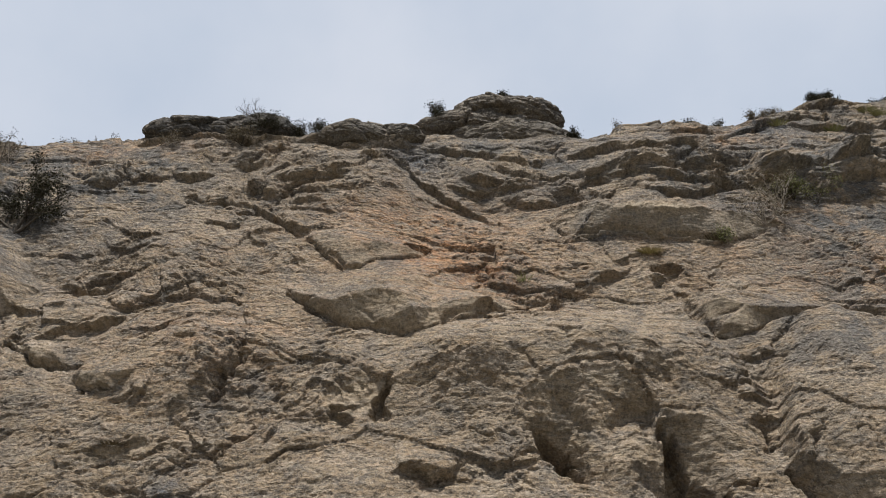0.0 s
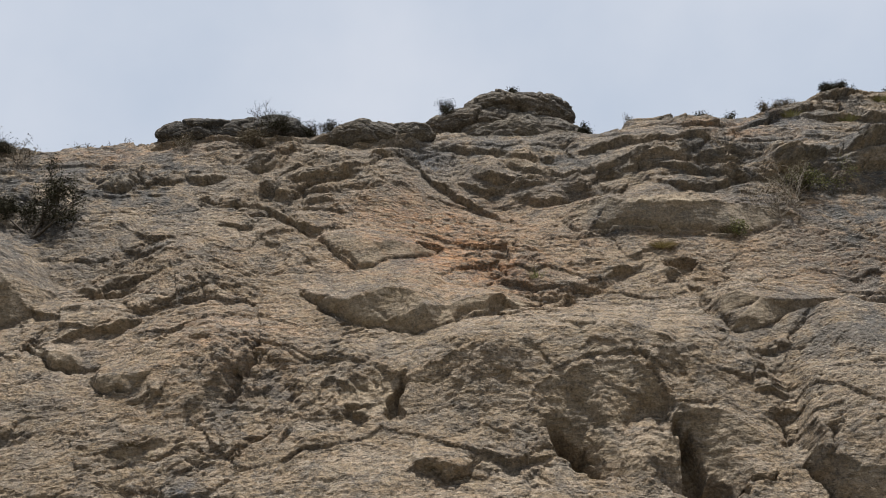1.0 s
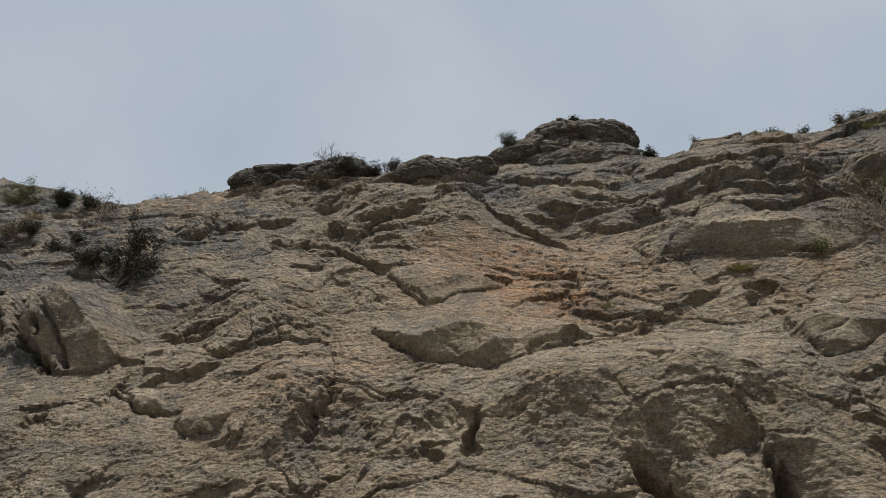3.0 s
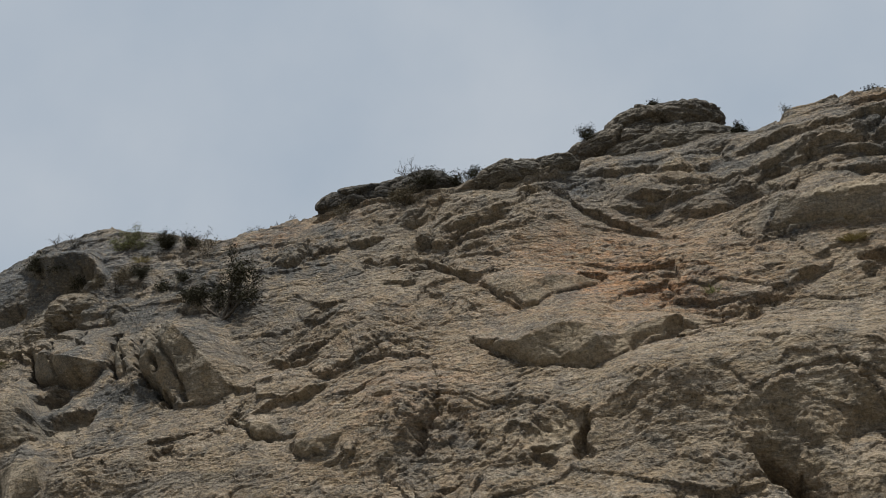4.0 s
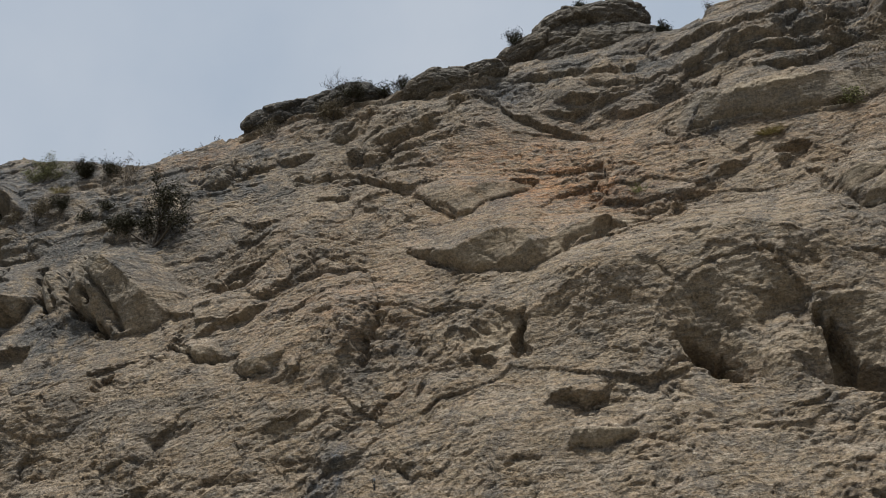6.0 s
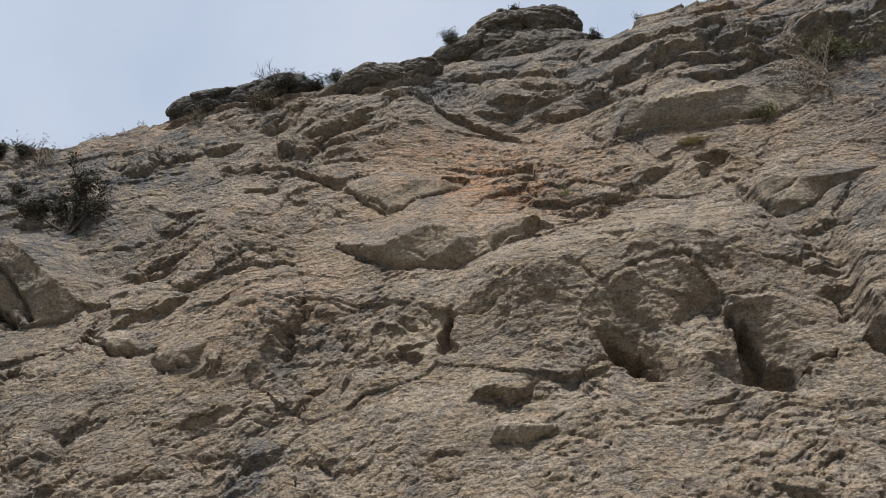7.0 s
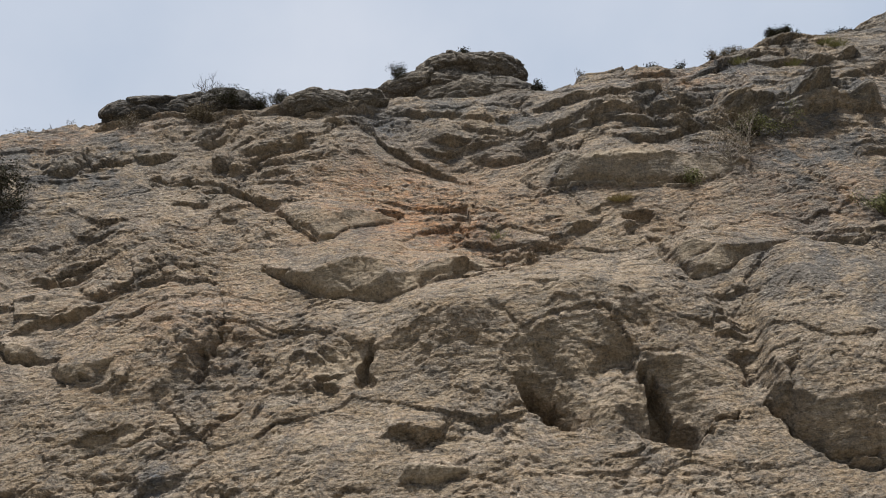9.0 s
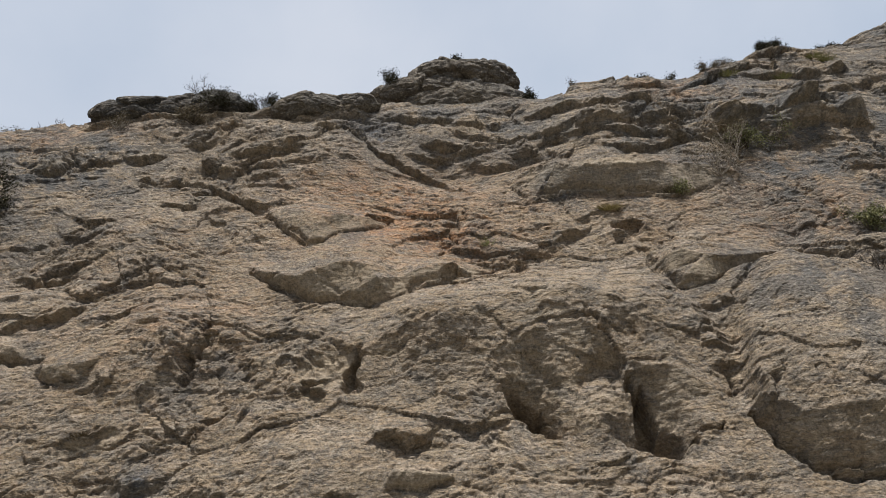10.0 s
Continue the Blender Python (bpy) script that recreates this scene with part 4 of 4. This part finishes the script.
knob = anchor("rock_outcrop", (1.5, 20.3, 15.75))
rock("cap", (0.8, 0.1, 1.5), (1.95, 1.5, 0.92), 6, 11, 2.3, 1.25, ROCK_KNOB, knob, 0.3)
rock("shoulder", (-0.55, -0.1, 0.85), (1.95, 1.4, 0.85), -5, 23, 2.1, 1.1, ROCK_KNOB, knob, 0.2)
rock("foot", (0.9, -0.2, 0.3), (2.4, 1.3, 0.95), 8, 31, 2.4, 0.9, ROCK_DULL, knob)
tagged(knob, "blocky grey limestone knob standing on the cliff top", "rock outcrop")
for at, size, turn, salt, words in (
    ((-7.95, 18.5, 15.32), (1.6, 0.9, 0.6), 8, 41, "rounded grey rock hump on the cliff edge, shade put in its colour"),
    ((-6.3, 18.6, 15.4), (1.8, 0.9, 0.70), -3, 47, "long grey rock hump on the cliff edge, shade put in its colour"),
    ((-2.74, 17.9, 14.9), (1.15, 0.7, 0.52), 4, 53, "rounded grey boulder bedded in the cliff top"),
    ((-1.39, 18.0, 15.05), (0.8, 0.6, 0.44), -8, 59, "smaller rounded grey boulder bedded in the cliff top"),
):
    tagged(rock("rock_outcrop", at, size, turn, salt, 2.5, 0.7, ROCK_SHADED if salt < 50 else ROCK_DULL, None, 0.3), words, "rock", "humps along the cliff edge")
for uv, size, turn, salt in (((-16.6, 12.9), (0.85, 0.6, 0.6), 10, 61), ((-17.7, 12.3), (0.7, 0.5, 0.6), -15, 67), ((-18.9, 11.9), (0.55, 0.45, 0.45), 5, 71), ((10.6, 8.4), (0.6, 0.5, 0.45), 0, 73)):
    tagged(rock("boulder", on_wall(*uv, -0.3), size, turn, salt, 2.6, 0.6, ROCK_TAN), "rounded tan boulder wedged on a sloping ledge", "boulder", "boulders on the ledges")


# plants
def leafy(name, dark, light):
    m, n, l, b = material(name, 0.7)
    info = n.new("ShaderNodeNewGeometry")
    c = mixer(n, l, info.outputs["Random Per Island"], dark, light)
    l.new(c, b.inputs["Base Color"])
    b.inputs["Specular IOR Level"].default_value = 0.06
    return m


def barked(name, dark, light):
    m, n, l, b = material(name, 0.9)
    at = n.new("ShaderNodeTexCoord").outputs["Object"]
    l.new(mixer(n, l, spots(n, l, at, 14, 5, 0.35, 0.65), dark, light), b.inputs["Base Color"])
    return m


LEAF_DARK = leafy("evergreen_leaves", (0.016, 0.016, 0.010), (0.050, 0.046, 0.029))
LEAF_GREEN = leafy("fresh_leaves", (0.055, 0.062, 0.028), (0.19, 0.185, 0.085))
LEAF_DRY = leafy("dry_leaves", (0.06, 0.05, 0.035), (0.16, 0.13, 0.085))
STRAW = leafy("dry_grass", (0.16, 0.14, 0.06), (0.36, 0.31, 0.16))
GRASS = leafy("green_grass", (0.12, 0.125, 0.055), (0.26, 0.25, 0.12))
BARK = barked("dark_bark", (0.030, 0.025, 0.020), (0.085, 0.070, 0.055))
TWIG_PALE = barked("bleached_twigs", (0.14, 0.12, 0.10), (0.34, 0.30, 0.25))


def tube(points, faces, line, r0, r1):
    """A tapered five-sided limb along a line."""
    base, count, sides = len(points), len(line), 5
    for k, p in enumerate(line):
        way = (line[min(k + 1, count - 1)] - line[max(k - 1, 0)]).normalized()
        side = way.cross(Vector((0.31, 0.17, 0.93)) if abs(way.z) < 0.9 else Vector((1, 0, 0))).normalized()
        other = way.cross(side)
        r = r0 + (r1 - r0) * k / (count - 1)
        for j in range(sides):
            w = 2 * math.pi * j / sides
            points.append(p + r * (math.cos(w) * side + math.sin(w) * other))
    for k in range(count - 1):
        for j in range(sides):
            i = base + k * sides
            faces.append((i + j, i + (j + 1) % sides, i + sides + (j + 1) % sides, i + sides + j))


def limb(rng, points, faces, tips, start, way, length, r, depth):
    line, p, d = [start], start.copy(), way.normalized()
    for k in range(5):
        d = (d + Vector((rng.gauss(0, 0.2), rng.gauss(0, 0.2), rng.gauss(0.05, 0.16)))).normalized()
        p = p + d * length / 5
        line.append(p)
    tube(points, faces, line, r, r * 0.5)
    if depth == 0:
        tips.extend(line[2:])
        return
    for k in range(rng.choice((3, 4, 4))):
        at = line[rng.choice((2, 3, 4, 5))]
        turn = Vector((rng.gauss(0, 0.7), rng.gauss(0, 0.7), rng.gauss(0.2, 0.5)))
        limb(rng, points, faces, tips, at, d + turn, length * rng.uniform(0.45, 0.75), r * 0.5, depth - 1)


def leaves(rng, tips, count, puff, size):
    points, faces = [], []
    for k in range(count):
        p = rng.choice(tips) + Vector((rng.gauss(0, puff), rng.gauss(0, puff), rng.gauss(0, puff)))
        a = Vector((rng.gauss(0, 1), rng.gauss(0, 1), rng.gauss(0, 1))).normalized()
        b = a.cross(Vector((rng.gauss(0, 1), rng.gauss(0, 1), rng.gauss(0, 1)))).normalized()
        s = size * rng.uniform(0.6, 1.4)
        i = len(points)
        points.extend((p - a * s, p + b * s * 0.45, p + a * s, p - b * s * 0.45))
        faces.append((i, i + 1, i + 2, i + 3))
    return points, faces


def shrub(name, at, tall, wide, label, leaf=None, count=1500, seed=1, stems=5, bark=None, size=0.035, puff=0.07, lean=(0, 0), thick=1.0, group="shrubs on the cliff"):
    """Forked stems from one root, and a crown of many small leaves."""
    rng = random.Random(seed)
    plant = anchor(name, at)
    points, faces, tips = [], [], []
    for k in range(stems):
        w = 2 * math.pi * (k + rng.random()) / stems
        way = Vector((math.cos(w) * wide + lean[0], math.sin(w) * wide * 0.7 + lean[1] - 0.1, tall * rng.uniform(0.7, 1.2)))
        limb(rng, points, faces, tips, Vector((rng.gauss(0, 0.02), rng.gauss(0, 0.02), -0.08)), way, 0.62 * math.hypot(tall, wide) * rng.uniform(0.7, 1.1), 0.011 * thick * (0.6 + tall), 2 if tall > 0.35 else 1)
    part("branchwork", mesh_of("branchwork", points, faces, bark or BARK, True), plant)
    if leaf:
        part("foliage", mesh_of("foliage", *leaves(rng, tips, int(count * 1.5), puff, size * 0.72), leaf), plant)
    return tagged(plant, label, "shrub", group)


def tussock(name, at, tall, wide, label, leaf, count=260, seed=1):
    """A tuft of bent blades from one root."""
    rng = random.Random(seed)
    plant = anchor(name, at)
    points, faces = [], []
    for k in range(count):
        w, r = rng.uniform(0, 2 * math.pi), wide * math.sqrt(rng.random())
        foot = Vector((math.cos(w) * r * 0.6, math.sin(w) * r * 0.3, -0.04))
        tip = foot + Vector((math.cos(w) * r * 0.9 + rng.gauss(0, 0.05), math.sin(w) * r * 0.6 - 0.04, tall * rng.uniform(0.5, 1.1)))
        mid = (foot + tip) / 2 + Vector((0, 0, tall * 0.18))
        side = Vector((math.sin(w), -math.cos(w), 0)) * 0.004
        i = len(points)
        points.extend((foot - side, foot + side, mid + side, mid - side, tip))
        faces.extend(((i, i + 1, i + 2, i + 3), (i + 3, i + 2, i + 4)))
    part("sward", mesh_of("sward", points, faces, leaf), plant)
    return tagged(plant, label, "grass tuft", "tufts on the cliff")


EVER = "dense dark evergreen shrub rooted in the cliff edge"
BARE = "leafless grey twiggy shrub on the cliff edge"
shrub("shrub", on_wall(-10.85, 11.45), 1.3, 1.15, "gnarled dark evergreen shrub with bare lower stems on a ledge", LEAF_DARK, 3400, 3, 5, size=0.045, puff=0.10, lean=(0.2, 0), thick=2.4)
shrub("shrub", on_wall(-11.95, 12.35), 0.40, 0.42, "low rounded dark evergreen shrub on a rock ledge", LEAF_DARK, 2600, 4, 6)
shrub("shrub", on_wall(-16.6, 16.2), 0.6, 0.85, "bright green leafy shrub at the cliff top", LEAF_GREEN, 2400, 5, 6)
shrub("shrub", on_wall(-15, 16.15), 0.65, 0.44, EVER, LEAF_DARK, 3600, 6, 5)
shrub("shrub", on_wall(-14, 16), 0.37, 0.28, EVER, LEAF_DARK, 1500, 7, 4)
shrub("dry_shrub", on_wall(-20.4, 17.7), 0.54, 0.40, BARE, None, 0, 8, 5, BARK)
shrub("dry_shrub", on_wall(-19.5, 17.5), 0.37, 0.44, BARE, None, 0, 9, 5, BARK)
shrub("shrub", on_wall(-18.6, 14.6), 0.6, 0.7, "dark green shrub in a shaded rock hollow", LEAF_DARK, 3200, 10, 6)
shrub("shrub", on_wall(-17.4, 14.4), 0.5, 0.6, "dark green shrub in a shaded rock hollow", LEAF_DARK, 2400, 11, 6)
shrub("dry_shrub", on_wall(-15.7, 13.9), 0.8, 0.7, "half-dry brown shrub in a rock gully", LEAF_DRY, 1800, 12, 6)
shrub("shrub", on_wall(-14.9, 14.2), 0.45, 0.4, "small dark shrub beside a rock gully", LEAF_DARK, 1400, 13, 5)
shrub("dry_shrub", on_wall(-13.2, 15.4), 0.75, 0.6, "sparse brown twiggy shrub below the cliff edge", LEAF_DRY, 500, 14, 7)
shrub("shrub", on_wall(-13.55, 13.35), 0.32, 0.35, "small dark shrub on a rock ledge", LEAF_DARK, 900, 15, 5)
shrub("shrub", on_wall(-13.0, 13.5), 0.28, 0.3, "small dark shrub on a rock ledge", LEAF_DARK, 700, 16, 4)
tussock("grass_tuft", on_wall(-18.8, 10.9), 0.22, 0.7, "yellow-green grass tuft on a rock ledge", GRASS, 500, 17)
tussock("grass_tuft", on_wall(-15.3, 15.1), 0.2, 0.35, "dry straw-coloured grass cushion on grey rock", STRAW, 260, 18)
shrub("shrub", Vector((-0.1, 19.45, 16.9)), 0.66, 0.24, "small upright dark shrub on the rock knob", LEAF_DARK, 1500, 19, 4)
shrub("shrub", Vector((2.1, 19.7, 17.96)), 0.36, 0.24, "small dark shrub on top of the rock knob", LEAF_DARK, 1100, 20, 4)
shrub("dry_shrub", Vector((-6.2, 18.2, 16.0)), 0.55, 0.5, BARE, None, 0, 21, 6, BARK)
shrub("dry_shrub", Vector((-8.4, 18.2, 15.75)), 0.34, 0.28, BARE, None, 0, 22, 4, BARK)
shrub("shrub", on_wall(-5.45, 16.45, 0.1), 0.54, 0.40, "dark shrub hanging beside the rock hump", LEAF_DARK, 1400, 23, 6)
shrub("shrub", Vector((-5.0, 18.2, 15.5)), 0.37, 0.32, EVER, LEAF_DARK, 800, 24, 5)
shrub("shrub", on_wall(-4.55, 16.8), 0.42, 0.32, EVER, LEAF_DARK, 800, 25, 5)
shrub("shrub", on_wall(-3.95, 16.85), 0.49, 0.32, EVER, LEAF_DARK, 1000, 26, 5)
shrub("dry_shrub", on_wall(-6.2, 16.1), 0.48, 0.56, "brown dry shrub under the rock hump", LEAF_DRY, 1500, 27, 6)
shrub("dry_shrub", on_wall(-8.3, 16.0), 0.41, 0.48, "grey dead shrub with pale stems under the rock hump", LEAF_DRY, 500, 28, 7, TWIG_PALE)
shrub("dry_shrub", on_wall(-3, 17.15), 0.27, 0.16, BARE, None, 0, 29, 3, BARK)
shrub("shrub", on_wall(4.15, 17), 0.29, 0.40, "low rounded dark shrub on the cliff edge", LEAF_DARK, 2000, 30, 6)
shrub("shrub", on_wall(4.95, 17.2), 0.34, 0.16, EVER, LEAF_DARK, 700, 31, 3)
shrub("dry_shrub", on_wall(5.8, 18), 0.24, 0.24, BARE, LEAF_DRY, 250, 32, 4)
shrub("shrub", on_wall(8.2, 18.25), 0.20, 0.28, EVER, LEAF_DARK, 700, 33, 5)
shrub("shrub", on_wall(9.1, 18.15), 0.12, 0.32, EVER, LEAF_DARK, 600, 34, 5)
for k, u in enumerate((10.1, 10.5, 10.9, 11.3)):
    shrub("dry_shrub", on_wall(u, 18.0 + 0.5 * max(0, u - 10.6)), 0.26, 0.2, "thin grey-green shrub along the cliff edge", LEAF_DRY, 350, 35 + k, 4)
for k, (u, v) in enumerate(((12.7, 19.3), (13.2, 19.5), (13.7, 19.7))):
    shrub("shrub", on_wall(u, v), 0.24, 0.27, EVER, LEAF_DARK, 1500, 41 + k, 5)
for k, (u, v) in enumerate(((15.0, 20.0), (15.7, 20.3), (16.3, 20.7), (16.8, 21.0))):
    shrub("shrub", on_wall(u, v), 0.27, 0.3, "dark green shrub along the sloping cliff edge", LEAF_DARK, 1600, 51 + k, 5)
shrub("shrub", on_wall(8.95, 12.55), 0.75, 0.4, "yellow-green shrub above the overhang", LEAF_GREEN, 420, 61, 5)
shrub("dry_shrub", on_wall(8.7, 12.1), 0.85, 0.9, "tangled dry shrub with bleached branches above the overhang", LEAF_DRY, 900, 62, 9, TWIG_PALE)
shrub("dry_shrub", on_wall(8.1, 11.5), 0.7, 0.9, "dead shrub with bleached bent branches under the overhang", LEAF_DRY, 400, 63, 8, TWIG_PALE)
shrub("shrub", on_wall(9.85, 12.5), 0.4, 0.7, "low yellow-green shrub in a rock seam", LEAF_GREEN, 900, 64, 6)
shrub("shrub", on_wall(9.3, 12.7), 0.5, 0.4, "pale green shrub in a rock seam", LEAF_GREEN, 600, 65, 5)
shrub("shrub", on_wall(6.9, 10.9), 0.3, 0.22, "small green-brown shrub at the foot of an overhang", LEAF_GREEN, 400, 66, 4)
tussock("grass_tuft", on_wall(6.75, 10.95), 0.25, 0.3, "brown dry grass cushion under an overhang", LEAF_DRY, 300, 67)
tussock("grass_tuft", on_wall(5.05, 10.6), 0.1, 0.3, "straw-coloured grass cushion on a pale ledge", STRAW, 420, 68)
tussock("grass_tuft", on_wall(1.85, 9.45), 0.2, 0.22, "green grass tuft beside orange-stained rock", GRASS, 70, 69)
shrub("dry_shrub", on_wall(-12.9, 15.2), 0.6, 0.5, "sparse grey twiggy shrub below the cliff edge", None, 0, 70, 6, TWIG_PALE)
for k, u in enumerate((-12.1, -11.1, -10.5)):
    shrub("dry_shrub", on_wall(u, 17.05), 0.24, 0.24, "tiny bare shrub on the cliff edge", LEAF_DRY if k == 0 else None, 300, 71 + k, 4, BARK)
shrub("shrub", on_wall(11.0, 9.2), 0.6, 0.5, "green shrub behind a rounded boulder", LEAF_GREEN, 1700, 75, 6)
shrub("dry_shrub", on_wall(10.1, 7.6), 0.5, 0.45, "dark bare twiggy shrub on a ledge", None, 0, 76, 6, BARK)
for k, (u, v) in enumerate(((14.3, 18.6), (14.4, 18.1), (10.7, 17.2), (12.4, 17.0))):
    tussock("grass_tuft", on_wall(u, v), 0.18, 0.32, "yellow-green grass tuft near the cliff top", GRASS, 260, 77 + k)
tussock("grass_tuft", on_wall(-6.0, 4.95), 0.07, 0.3, "dark dry moss tuft in a rock seam", LEAF_DRY, 260, 85)

# climbing gear: a bolt with a quickdraw clipped to it
STEEL, n_, l_, b_ = material("worn_steel", 0.35)
b_.inputs["Metallic"].default_value, b_.inputs["Base Color"].default_value = 1.0, (0.42, 0.42, 0.43, 1)
BLACK, n_, l_, b_ = material("black_anodised_metal", 0.45)
b_.inputs["Metallic"].default_value, b_.inputs["Base Color"].default_value = 0.6, (0.02, 0.02, 0.022, 1)
WEB, n_, l_, b_ = material("dark_webbing", 0.9)
b_.inputs["Base Color"].default_value = (0.018, 0.017, 0.018, 1)


def ring(tall, wide, r, mat, name):
    """An oval link of round bar, hanging in the x-z plane."""
    points, faces, sides, count = [], [], 8, 28
    for k in range(count):
        w = 2 * math.pi * k / count
        c = Vector((math.sin(w) * wide * (1 + 0.25 * math.cos(w)), 0, math.cos(w) * tall))
        way = Vector((math.sin(w), 0, math.cos(w)))
        for j in range(sides):
            q = 2 * math.pi * j / sides
            points.append(c + r * (math.cos(q) * way + math.sin(q) * Vector((0, 1, 0))))
    for k in range(count):
        for j in range(sides):
            a, b = k * sides, (k + 1) % count * sides
            faces.append((a + j, a + (j + 1) % sides, b + (j + 1) % sides, b + j))
    return mesh_of(name, points, faces, mat, True)


def plate(name, size, mat, edge=0.004):
    bm = bmesh.new()
    bmesh.ops.create_cube(bm, size=1)
    bmesh.ops.scale(bm, vec=size, verts=bm.verts)
    bmesh.ops.bevel(bm, geom=bm.edges[:], offset=edge, segments=2, affect="EDGES")
    me = bpy.data.meshes.new(name)
    bm.to_mesh(me)
    bm.free()
    me.materials.append(mat)
    return me


pin = on_wall(-3.98, 3.36, 0.0)
hanger = anchor("bolt_hanger", pin)
part("plate", plate("plate", (0.03, 0.05, 0.045), STEEL), hanger)
part("bolt_head", plate("bolt_head", (0.018, 0.02, 0.018), STEEL), hanger).location = (0, -0.03, 0.012)
tagged(hanger, "small steel bolt hanger fixed in the rock", "bolt hanger")
draw = anchor("quickdraw", pin + Vector((0, -0.05, -0.03)))
part("carabiner", ring(0.042, 0.022, 0.006, BLACK, "carabiner"), draw).location = (0, 0, -0.02)
part("sling", plate("sling", (0.024, 0.012, 0.10), WEB), draw, "dark sewn webbing sling").location = (0, 0, -0.10)
part("carabiner", ring(0.042, 0.022, 0.006, BLACK, "carabiner"), draw).location = (0, 0, -0.175)
tagged(draw, "black quickdraw hanging from a bolt on the rock", "quickdraw")
